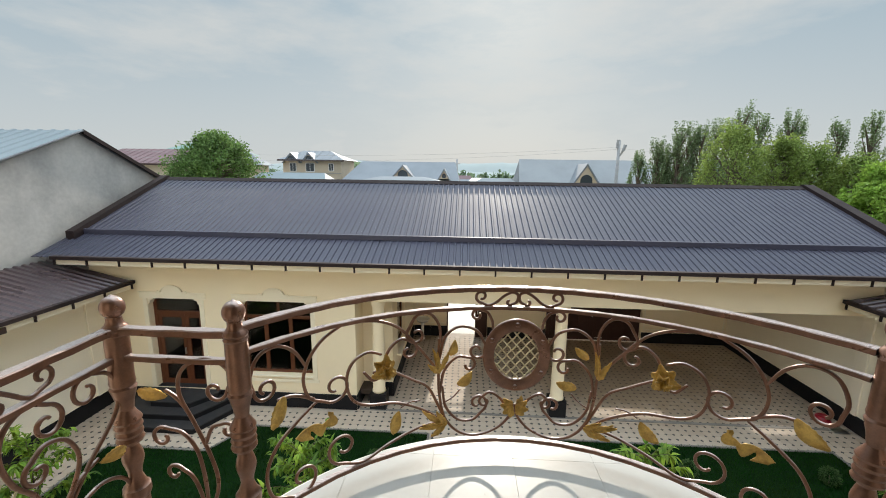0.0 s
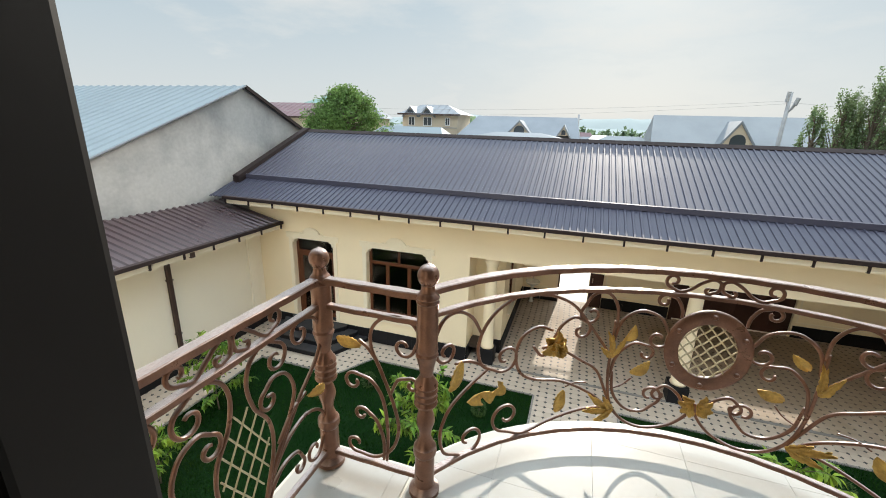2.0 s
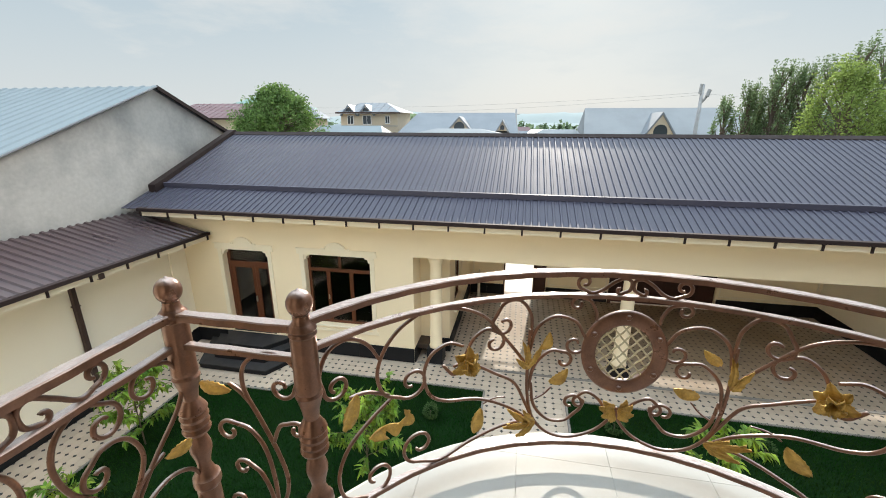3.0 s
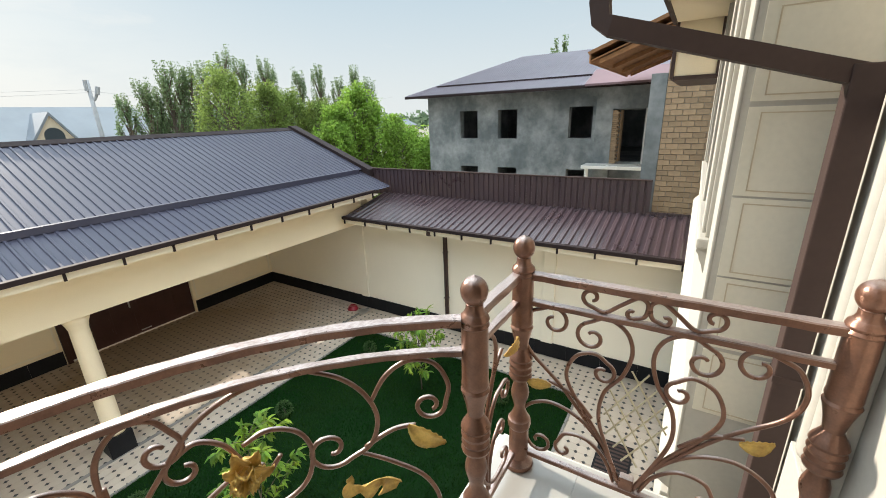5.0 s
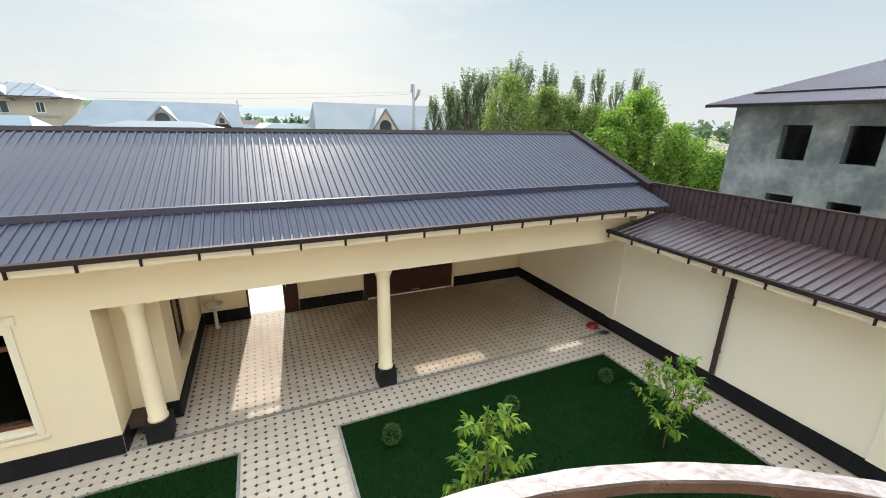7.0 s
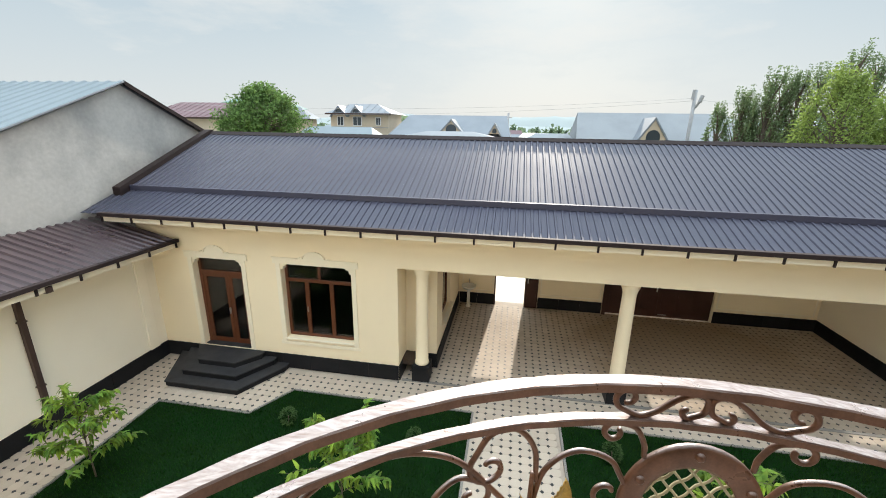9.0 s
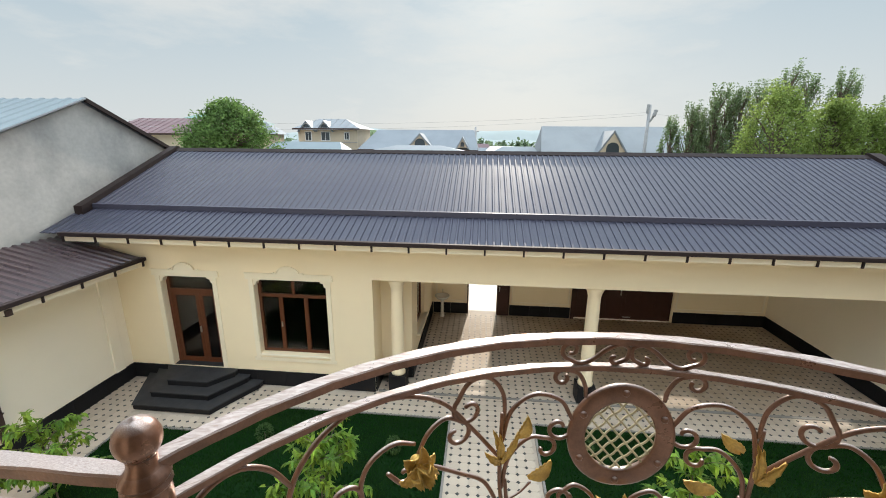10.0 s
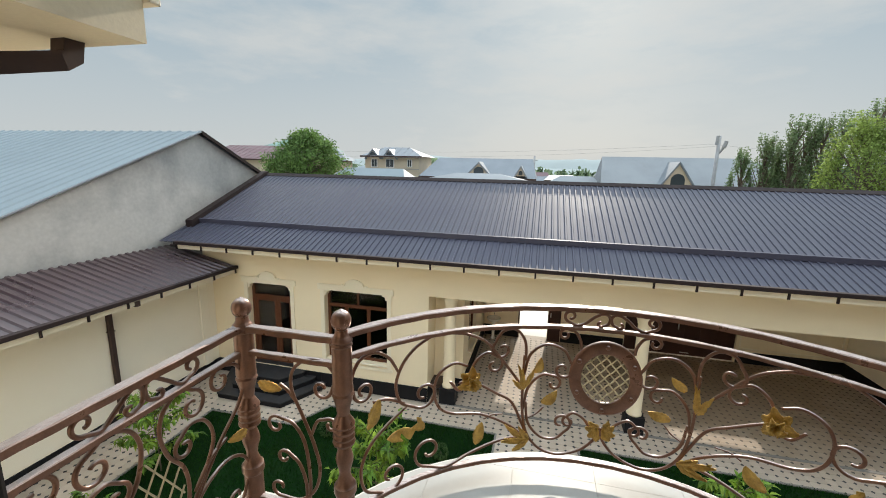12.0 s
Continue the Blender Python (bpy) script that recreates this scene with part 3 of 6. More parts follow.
# dark lining of the closed room, shade behind its windows put into the colour
solid("room_lining", boxes((-9.0, -8.94, 10.81, 15.98, 0, 3.5), (-8.94, -1.4, 15.9, 15.98, 0, 3.5), (-8.94, -1.4, 10.81, 15.9, 0.3, 0.44)), M_INSIDE, "dark brown lining of the room, its shade put into the colour", "wall", kind="structure")

# ---- own house and balcony ----
CX, CY, RB = 1.25, 0.976, 1.274      # the railing's bow in plan


def arc(r, n=40, half=60.3):
    return [(CX + r * math.sin(radians(a)), CY + r * math.cos(radians(a))) for a in np.linspace(-half, half, n)]


outline = [(-0.45, -0.2), (-0.45, 1.72), (0.06, 1.72)] + [p for p in arc(RB + 0.15, 40, 57)] + [(2.44, 1.72), (2.95, 1.72), (2.95, -0.2)]
slab = thing("balcony_slab", "white-edged bowed concrete balcony slab", "balcony", kind="structure")
part("slab", prism(bmesh.new(), outline, "z", FZ - 0.32, FZ - 0.012), M_SLAB, slab)
part("cornice", prism(bmesh.new(), [(x + (x - CX) * 0.02, y + 0.04) for x, y in outline], "z", FZ - 0.16, FZ - 0.06), M_SLAB, slab, "moulded white edge band")
solid("house_wall_main", wall_with_openings(bmesh.new(), "x", -9.0, 11.4, -0.5, -0.2, 0, 8.2, [(0.30, 2.38, FZ, 7.5)]), M_CREAM2, "pale stuccoed house wall behind the balcony", "wall", kind="structure")
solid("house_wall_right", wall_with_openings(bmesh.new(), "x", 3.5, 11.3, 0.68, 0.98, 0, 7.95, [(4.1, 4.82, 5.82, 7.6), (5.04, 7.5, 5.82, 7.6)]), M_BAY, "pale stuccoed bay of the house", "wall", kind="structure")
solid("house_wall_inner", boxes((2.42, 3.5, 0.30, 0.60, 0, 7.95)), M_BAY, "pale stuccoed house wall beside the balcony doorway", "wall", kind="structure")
solid("house_return_right", boxes((3.5, 3.75, -0.2, 0.68, 0, 7.95), (11.05, 11.3, -0.2, 0.68, 0, 7.95)), M_CREAM2, "pale stuccoed return wall of the bay", "wall", kind="structure")
solid("house_wall_left", boxes((-9.0, -1.0, 0.6, 0.93, 0, 7.6)), M_CREAM2, "pale stuccoed bay of the house", "wall", kind="structure")
solid("house_return_left", boxes((-1.25, -1.0, -0.2, 0.6, 0, 7.6)), M_CREAM2, "pale stuccoed return wall of the bay", "wall", kind="structure")
solid("house_back_room", boxes((-0.4, 2.9, -4.0, -3.8, FZ, 8.0), (-0.4, -0.2, -3.8, -0.5, FZ, 8.0), (2.7, 2.9, -3.8, -0.5, FZ, 8.0), (-0.4, 2.9, -3.8, -0.5, FZ - 0.1, FZ)), M_INSIDE, "room behind the balcony door, its dimness put into the colour", "wall", kind="structure")

# ---- outbuilding: door, window, mouldings ----
def pane(parent, x0, x1, y, z0, z1, name="pane"):
    p = part(name, boxes((x0, x1, y, y + 0.012, z0, z1)), M_GLASS, parent, "dark reflecting glass")
    p.visible_shadow = False
    return p


def bars(parent, name, rows, material, bevel=0.008, label=""):
    for r in rows:
        part(name, boxes(r, bevel=bevel), material, parent, label)


x0, x1, z0, z1 = WIN
w = thing("window_1", "brown wooden casement window with dark glass", "window", kind="structure")
yf = FY + 0.17
zt = z1 - 0.5
mx = [x0 + (x1 - x0) * k for k in (0.0, 0.31, 0.67, 1.0)]
bars(w, "window_frame", [(x0, x1, yf, yf + 0.08, z0, z0 + 0.08), (x0, x1, yf, yf + 0.08, z1 - 0.08, z1), (x0, x0 + 0.08, yf, yf + 0.08, z0 + 0.08, z1 - 0.08), (x1 - 0.08, x1, yf, yf + 0.08, z0 + 0.08, z1 - 0.08)], M_WOOD)
bars(w, "transom", [(x0 + 0.08, x1 - 0.08, yf - 0.01, yf + 0.07, zt - 0.045, zt + 0.045)], M_WOOD)
bars(w, "mullion", [((x0 + x1) / 2 - 0.035, (x0 + x1) / 2 + 0.035, yf, yf + 0.07, zt + 0.045, z1 - 0.08)], M_WOOD)
bars(w, "mullion", [(m - 0.055, m + 0.055, yf, yf + 0.07, z0 + 0.08, zt - 0.045) for m in mx[1:3]], M_WOOD)
for a, b in zip(mx, mx[1:]):
    pane(w, a + 0.05, b - 0.05, yf + 0.03, z0 + 0.07, zt - 0.04)
pane(w, x0 + 0.07, (x0 + x1) / 2 - 0.03, yf + 0.03, zt + 0.04, z1 - 0.07)
pane(w, (x0 + x1) / 2 + 0.03, x1 - 0.07, yf + 0.03, zt + 0.04, z1 - 0.07)
part("handle", boxes((mx[1] - 0.012, mx[1] + 0.012, yf - 0.035, yf - 0.001, 1.7, 1.84), bevel=0.005), M_STEEL, w, "steel handle")
part("window_sill", boxes((x0 - 0.02, x1 + 0.02, FY - 0.05, FY + 0.17, z0 - 0.05, z0 - 0.002), bevel=0.01), M_TRIM, w, "cream stone sill")

x0, x1, z0, z1 = DOOR
d = thing("door_1", "brown wooden double door with dark glass and a transom", "door", kind="structure")
zt = 2.62
xm = x0 + 0.86
bars(d, "door_frame", [(x0, x0 + 0.09, yf, yf + 0.1, z0, z1), (x1 - 0.09, x1, yf, yf + 0.1, z0, z1), (x0 + 0.09, x1 - 0.09, yf, yf + 0.1, z1 - 0.08, z1), (x0 + 0.09, x1 - 0.09, yf - 0.01, yf + 0.09, zt - 0.05, zt + 0.05)], M_WOOD)
pane(d, x0 + 0.08, x1 - 0.08, yf + 0.04, zt + 0.04, z1 - 0.07)
for a, b in ((x0 + 0.09, xm), (xm + 0.01, x1 - 0.09)):
    leaf = part("leaf", boxes((a, a + 0.1, yf + 0.02, yf + 0.075, z0 + 0.02, zt - 0.05), (b - 0.1, b, yf + 0.02, yf + 0.075, z0 + 0.02, zt - 0.05), (a + 0.1, b - 0.1, yf + 0.02, yf + 0.075, z0 + 0.02, z0 + 0.16), (a + 0.1, b - 0.1, yf + 0.02, yf + 0.075, zt - 0.15, zt - 0.05), bevel=0.006), M_WOOD, d)
    pane(leaf, a + 0.095, b - 0.095, yf + 0.04, z0 + 0.155, zt - 0.145)
part("handle", boxes((xm - 0.055, xm - 0.03, yf - 0.03, yf + 0.02, 1.4, 1.58), bevel=0.005), M_STEEL, d, "steel handle")
part("threshold", boxes((x0, x1, FY + 0.01, FY + 0.3, z0 - 0.02, z0 + 0.02), bevel=0.006), M_STEP, d, "dark granite threshold")


def surround(name, label, x0, x1, z0, z1, ear=0.2, foot=True):
    """Flat stucco band round an opening, eared header with a small arched crest, notched upper corners."""
    t = thing(name, label, "moulding", kind="structure")
    xm = (x0 + x1) / 2
    y0, y1 = FY - 0.028, FY
    part("jamb", boxes((x0 - 0.13, x0 - 0.005, y0, y1, z0 - 0.1, z1), bevel=0.008), M_TRIM, t)
    part("jamb", boxes((x1 + 0.005, x1 + 0.13, y0, y1, z0 - 0.1, z1), bevel=0.008), M_TRIM, t)
    hump = [(xm + 0.30 * math.cos(a), z1 + 0.17 + 0.19 * math.sin(a)) for a in np.linspace(0, math.pi, 12)]
    head = [(x0 - ear, z1), (x1 + ear, z1), (x1 + ear, z1 + 0.16), (xm + 0.42, z1 + 0.16), (xm + 0.40, z1 + 0.2)] + hump + [(xm - 0.40, z1 + 0.2), (xm - 0.42, z1 + 0.16), (x0 - ear, z1 + 0.16)]
    part("header", prism(bmesh.new(), head, "y", y0 - 0.012, y1), M_TRIM, t)
    lip = [(x, z + 0.025) for x, z in head[2:]] + [(x, z) for x, z in head[2:]][::-1]
    part("crest_line", prism(bmesh.new(), lip, "y", y0 - 0.045, y0 - 0.012), M_TRIM, t)
    for s, xc in ((1, x0), (-1, x1)):
        notch = [(xc, z1), (xc + s * 0.15, z1), (xc + s * 0.15, z1 - 0.05), (xc + s * 0.07, z1 - 0.07), (xc + s * 0.05, z1 - 0.16), (xc, z1 - 0.17)]
        part("corner", prism(bmesh.new(), notch, "y", FY + 0.002, FY + 0.16), M_TRIM, t)
    if foot:
        part("apron", boxes((x0 - 0.18, x1 + 0.18, y0, y1, z0 - 0.2, z0 - 0.1), bevel=0.01), M_TRIM, t)
    return t


surround("trim_window", "cream stucco moulding with an arched crest round the window", *WIN)
surround("trim_door", "cream stucco moulding with an arched crest round the door", *DOOR, foot=False)

# entrance steps
steps = thing("entrance_steps", "three dark granite entrance steps with cut corners", "steps", kind="structure")
for i in range(3):
    k = 0.33 * i
    o = [(-8.45 + k * 0.9, FY - 0.04), (-7.78 + k * 0.7, 9.09 + k), (-5.74 - k * 0.75, 9.09 + k), (-5.11 - k * 1.05, 10.3), (-5.11 - k * 1.05, FY - 0.04)]
    part("riser", prism(bmesh.new(), o, "z", 0.15 * i, 0.15 * i + 0.12), M_PLINTH, steps)
    c = np.mean(np.array(o), axis=0)
    tread = [(c[0] + (x - c[0]) * 1.012, min(c[1] + (y - c[1]) * 1.02, FY - 0.038)) for x, y in o]
    part("tread", prism(bmesh.new(), tread, "z", 0.15 * i + 0.12, 0.15 * i + 0.15), M_STEP, steps, "grey granite tread")

# porch columns
col = thing("porch_column", "round cream porch column on a black granite block", "column", "columns of the porch", "structure", (3.62, 10.74, 0))
part("base_block", boxes((-0.23, 0.23, -0.23, 0.23, 0, 0.47), bevel=0.012), M_PLINTH, col, "polished black granite block")
part("shaft", lathe(bmesh.new(), [(0.19, 0.47), (0.19, 0.52), (0.172, 0.55), (0.17, 1.2), (0.155, 2.85), (0.155, 2.92), (0.17, 2.95), (0.17, 2.98), (0.19, 3.03), (0.215, 3.1), (0.215, 3.185)], seg=28), M_CREAM, col, smooth=True)
copy_thing(col, pose(-1.34, 10.74, 0))

# window in the room's side wall
w2 = thing("window_2", "brown wooden window in the porch side wall", "window", kind="structure")
bars(w2, "window_frame", [(-1.24, -1.16, 12.2, 12.28, 0.95, 2.9), (-1.24, -1.16, 13.62, 13.7, 0.95, 2.9), (-1.24, -1.16, 12.28, 13.62, 0.95, 1.03), (-1.24, -1.16, 12.28, 13.62, 2.82, 2.9), (-1.24, -1.16, 12.92, 12.98, 1.03, 2.82)], M_WOOD)
pn = part("pane", boxes((-1.205, -1.193, 12.27, 13.63, 1.02, 2.83)), M_GLASS, w2, "dark reflecting glass")
pn.visible_shadow = False
part("window_sill", boxes((-1.06, -0.93, 12.1, 13.8, 0.9, 0.95), bevel=0.01), M_TRIM, w2, "cream stone sill")

# back wall: doors, gates, panels
g = thing("door_2", "dark brown steel door leaf standing open beside the doorway", "door")
part("leaf", boxes((1.50, 1.96, 15.90, 15.96, 0.02, 2.28), bevel=0.01), M_GATE, g)
part("panel", boxes((1.57, 1.89, 15.885, 15.902, 0.25, 1.1), bevel=0.006), M_GATE, g)
part("panel", boxes((1.57, 1.89, 15.885, 15.902, 1.25, 2.1), bevel=0.006), M_GATE, g)
part("handle", boxes((1.56, 1.59, 15.84, 15.89, 1.02, 1.2), bevel=0.005), M_STEEL, g, "steel handle")
bars(g, "door_frame", [(0.33, 0.38, BY - 0.05, BY + 0.05, 0, 2.67), (1.48, 1.50, BY - 0.05, BY + 0.05, 0, 2.67), (0.38, 1.48, BY, BY + 0.05, 2.36, 2.42), (0.38, 0.78, BY, BY + 0.05, 2.42, 2.67)], M_GATE)
gate = thing("garage_gate", "dark brown steel double garage gate, closed", "gate")
for a, b in ((4.43, 6.234), (6.236, 8.04)):
    lf = part("leaf", boxes((a, b, BY + 0.08, BY + 0.13, 0.012, 2.335), bevel=0.004), M_GATE, gate)
    for k in range(3):
        u = a + 0.1 + k * (b - a - 0.2) / 3
        part("panel", boxes((u + 0.03, u + (b - a - 0.2) / 3 - 0.03, BY + 0.065, BY + 0.082, 0.3, 2.15), bevel=0.01), M_GATE, lf)
part("handle", boxes((6.14, 6.17, BY + 0.02, BY + 0.08, 1.0, 1.25), bevel=0.005), M_STEEL, gate, "steel handle")
part("bolt", boxes((6.3, 6.6, BY + 0.045, BY + 0.066, 0.1, 0.13), bevel=0.004), M_STEEL, gate, "steel drop bolt")
post = thing("gate_post", "dark brown painted steel gate post", "post")
part("shaft", boxes((4.32, 4.44, BY - 0.10, BY, 0, 2.5), bevel=0.01), M_GATE, post)
part("cap", boxes((4.30, 4.46, BY - 0.12, BY, 2.5, 2.53), bevel=0.005), M_GATE, post)
for a, b in ((-0.9, 0.3), (2.05, 4.25), (8.15, 11.25)):
    f = thing("wall_panel", "cream panel moulding on the porch back wall", "moulding", "panel mouldings on the back wall", "structure")
    for r in ((a, b, 0.52, 0.57), (a, b, 2.5, 2.55)):
        part("rail", boxes((r[0], r[1], BY - 0.02, BY, r[2], r[3]), bevel=0.006), M_TRIM, f)
    for x in (a, b - 0.05):
        part("stile", boxes((x, x + 0.05, BY - 0.02, BY, 0.57, 2.5), bevel=0.006), M_TRIM, f)

# wash basin
bs = thing("wash_basin", "white enamel pedestal wash basin by the back wall", "basin", at=(-0.62, 15.62, 0))
part("pedestal", lathe(bmesh.new(), [(0.1, 0), (0.1, 0.03), (0.06, 0.08), (0.055, 0.6), (0.09, 0.7)], seg=18), M_WHITE, bs, smooth=True)
part("bowl", lathe(bmesh.new(), [(0.09, 0.69), (0.2, 0.74), (0.27, 0.82), (0.28, 0.86), (0.25, 0.86), (0.2, 0.78), (0.03, 0.75)], seg=28), M_WHITE, bs, smooth=True)
part("tap", tube(bmesh.new(), spline([(0, 0.24, 0.86), (0, 0.24, 1.0), (0, 0.18, 1.05), (0, 0.1, 1.02)], 5), 0.012), M_STEEL, bs, "steel tap", smooth=True)

# downpipes on the yard walls
for x, s, zg, y in ((XL, 1, 3.5, 7.25), (XR, -1, 3.52, 7.2)):
    dp = thing("downpipe", "square dark brown downpipe on the yard wall", "pipe", "downpipes on the yard walls")
    xe = -7.95 if s > 0 else 10.40
    part("pipe", boxes((*sorted((x + s * 0.01, x + s * 0.11)), y - 0.05, y + 0.05, 0.45, zg - 0.16), bevel=0.01), M_BROWN, dp)
    part("elbow", boxes((*sorted((x + s * 0.01, xe)), y - 0.06, y + 0.06, zg - 0.16, zg - 0.03), bevel=0.012), M_BROWN, dp)
    for z in (1.1, 2.6):
        part("strap", boxes((*sorted((x, x + s * 0.118)), y - 0.068, y + 0.068, z, z + 0.03)), M_BROWN, dp)

# red basin, drain cover
rb = thing("plastic_bowl", "red plastic bowl lying upside down by the wall", "bowl", at=(10.95, 11.0, 0))
part("body", lathe(bmesh.new(), [(0.2, 0.0), (0.2, 0.015), (0.185, 0.02), (0.15, 0.11), (0.13, 0.125), (0.02, 0.128)], seg=24), M_RED, rb, smooth=True)
part("foot_ring", lathe(bmesh.new(), [(0.12, 0.125), (0.12, 0.137), (0.11, 0.137), (0.105, 0.128)], seg=24), M_RED, rb, smooth=True)
dc = thing("drain_cover", "pale steel drain cover let into the paving", "drain cover")
part("frame", boxes((10.75, 11.15, 10.35, 10.7, 0.006, 0.014), bevel=0.002), M_STEEL, dc)
part("plate", boxes((10.79, 11.11, 10.39, 10.66, 0.014, 0.02), bevel=0.002), M_STEEL, dc)
gr = thing("floor_grate", "dark steel floor grate beside the house", "grate")
part("frame", boxes((7.95, 8.9, 1.4, 2.05, 0.006, 0.016), bevel=0.002), M_PLINTH, gr)
for i in range(9):
    part("bar", boxes((8.0 + i * 0.1, 8.05 + i * 0.1, 1.44, 2.01, 0.016, 0.024)), M_BROWN, gr)

# ---- lawns ----
LAWN1 = [(-7.45, 2.8), (0.17, 2.8), (0.17, 9.55), (-4.44, 9.55), (-5.03, 8.52), (-7.45, 8.52)]
LAWN2 = [(2.18, 2.8), (10.0, 2.8), (10.0, 9.55), (2.18, 9.55)]


def inside(poly, x, y):
    c = False
    for (ax, ay), (bx, by) in zip(poly, poly[1:] + poly[:1]):
        if (ay > y) != (by > y) and x < (bx - ax) * (y - ay) / (by - ay) + ax:
            c = not c
    return c


for poly in (LAWN1, LAWN2):
    t = thing("lawn", "dense dark green lawn with a stone edging", "lawn", "lawns in the yard", "stuff")
    part("soil", prism(bmesh.new(), poly, "z", -0.018, 0.006), M_SOIL, t)
    xs, ys = [p[0] for p in poly], [p[1] for p in poly]
    rng = np.random.default_rng(5)
    area = (max(xs) - min(xs)) * (max(ys) - min(ys))
    verts, faces = [], []
    for x, y, a, h, lx, ly in rng.random((int(area * 1700), 6)):
        px, py = min(xs) + x * (max(xs) - min(xs)), min(ys) + y * (max(ys) - min(ys))
        if not inside(poly, px, py):
            continue
        ang, hh, wd = a * math.pi, 0.035 + 0.035 * h, 0.007
        i = len(verts)
        verts += [(px - wd * math.cos(ang), py - wd * math.sin(ang), 0.0), (px + wd * math.cos(ang), py + wd * math.sin(ang), 0.0), (px + (lx - 0.5) * 0.06, py + (ly - 0.5) * 0.06, hh)]
        faces.append((i, i + 1, i + 2))
    ob = part("grass", from_lists("grass", verts, faces, M_GRASS), M_GRASS, t, "short dark green grass")
    ob["kind"] = "stuff"


# ---- plants ----
def leaf_mesh(verts, faces, base, way, up, length, width, droop):
    """A folded, drooping leaf of six faces."""
    way, up = Vector(way).normalized(), Vector(up)
    side = way.cross(up)
    side = side.normalized() if side.length > 1e-4 else Vector((1, 0, 0))
    nrm = side.cross(way).normalized()
    b = Vector(base)
    i = len(verts)
    mid = [b, b + way * length * 0.35 - nrm * droop * length * 0.08, b + way * length * 0.7 - nrm * droop * length * 0.3, b + way * length - nrm * droop * length * 0.62]
    edge = 0.22 * width
    verts += [tuple(mid[0]), tuple(mid[1]), tuple(mid[2]), tuple(mid[3])]
    verts += [tuple(mid[1] + side * width / 2 + nrm * edge), tuple(mid[2] + side * width * 0.36 + nrm * edge), tuple(mid[1] - side * width / 2 + nrm * edge), tuple(mid[2] - side * width * 0.36 + nrm * edge)]
    faces += [(i, i + 4, i + 1), (i + 1, i + 4, i + 5, i + 2), (i + 2, i + 5, i + 3), (i, i + 1, i + 6), (i + 1, i + 2, i + 7, i + 6), (i + 2, i + 3, i + 7)]


def sapling(x, y, height, spread, n_branch, seed, label):
    rng = np.random.default_rng(seed)
    t = thing("sapling", label, "sapling", "young trees on the lawns", at=(x, y, 0))
    lean = rng.normal(0, 0.05, 2)
    trunk = [(lean[0] * k * k + 0.02 * math.sin(3 * k + seed), lean[1] * k * k, height * 0.9 * k) for k in np.linspace(0, 1, 9)]
    part("trunk", tube(bmesh.new(), trunk, 0.016, 7, lambda k: 1.1 - 0.85 * k), M_BARK, t, smooth=True)
    verts, faces = [], []
    for b in range(n_branch):
        k = 0.28 + 0.72 * b / n_branch
        root = Vector(trunk[min(8, int(k * 8))])
        ang = b * 2.4 + rng.normal(0, 0.3)
        ln = spread * (1.05 - 0.55 * k) * rng.uniform(0.75, 1.15)
        rise = rng.uniform(0.35, 0.9)
        tip = root + Vector((math.cos(ang) * ln, math.sin(ang) * ln, ln * rise))
        mid = (root + tip) / 2 + Vector((0, 0, 0.06))
        pts = spline([tuple(root), tuple(mid), tuple(tip)], 4)
        part("branch", tube(bmesh.new(), pts, 0.006, 5, lambda q: 1.1 - 0.8 * q), M_BARK, t, smooth=True)
        for j in range(34):
            q = 1 - 0.8 * (j / 33) ** 1.5
            p = Vector(pts[min(len(pts) - 1, int(q * (len(pts) - 1)))])
            wy = Vector((math.cos(ang) * 0.6, math.sin(ang) * 0.6, -0.25)) + Vector(rng.normal(0, 0.6, 3))
            leaf_mesh(verts, faces, p, wy, (0, 0, 1), rng.uniform(0.11, 0.19), rng.uniform(0.045, 0.07), rng.uniform(0.4, 1.4))
    for j in range(40):
        leaf_mesh(verts, faces, Vector(trunk[8]) + Vector((0, 0, -0.012 * j)), Vector(rng.normal(0, 0.7, 3)) + Vector((0, 0, 0.6)), (0, 1, 0.1), rng.uniform(0.1, 0.17), 0.05, 0.6)
    part("foliage", from_lists("foliage", verts, faces, M_LEAF), M_LEAF, t, "long fresh green leaves")
    return t


sapling(3.95, 6.2, 2.6, 0.8, 19, 1, "young tree with upright fresh green leaves on the lawn")
sapling(8.37, 6.23, 2.35, 0.95, 18, 2, "slender young tree with spreading green leaves on the lawn")
sapling(-1.8, 6.5, 2.15, 0.95, 26, 3, "bushy young tree with drooping long leaves on the lawn")
sapling(-6.75, 6.35, 2.0, 0.9, 24, 4, "leafy young tree beside the yard wall's path")
sapling(-6.1, 4.4, 1.3, 0.6, 10, 6, "low leafy young tree on the lawn")


def shrub(x, y, r, seed):
    rng = np.random.default_rng(seed)
    t = thing("shrub", "small clipped round shrub on the lawn", "shrub", "small shrubs on the lawns", at=(x, y, 0))
    part("stem", tube(bmesh.new(), [(0, 0, 0), (0.01, 0, r * 0.6), (0, 0.01, r * 1.1)], 0.012, 6), M_BARK, t)
    verts, faces = [], []
    for i in range(420):
        d = Vector(rng.normal(0, 1, 3)).normalized()
        rr = r * (0.75 + 0.3 * rng.random())
        p = Vector((d.x * rr, d.y * rr, r * 1.05 + d.z * rr * 1.1))
        leaf_mesh(verts, faces, p, d + Vector(rng.normal(0, 0.4, 3)), (0, 0, 1), 0.05, 0.028, 0.5)
    part("foliage", from_lists("foliage", verts, faces, M_SHRUB), M_SHRUB, t, "small dark green leaves")


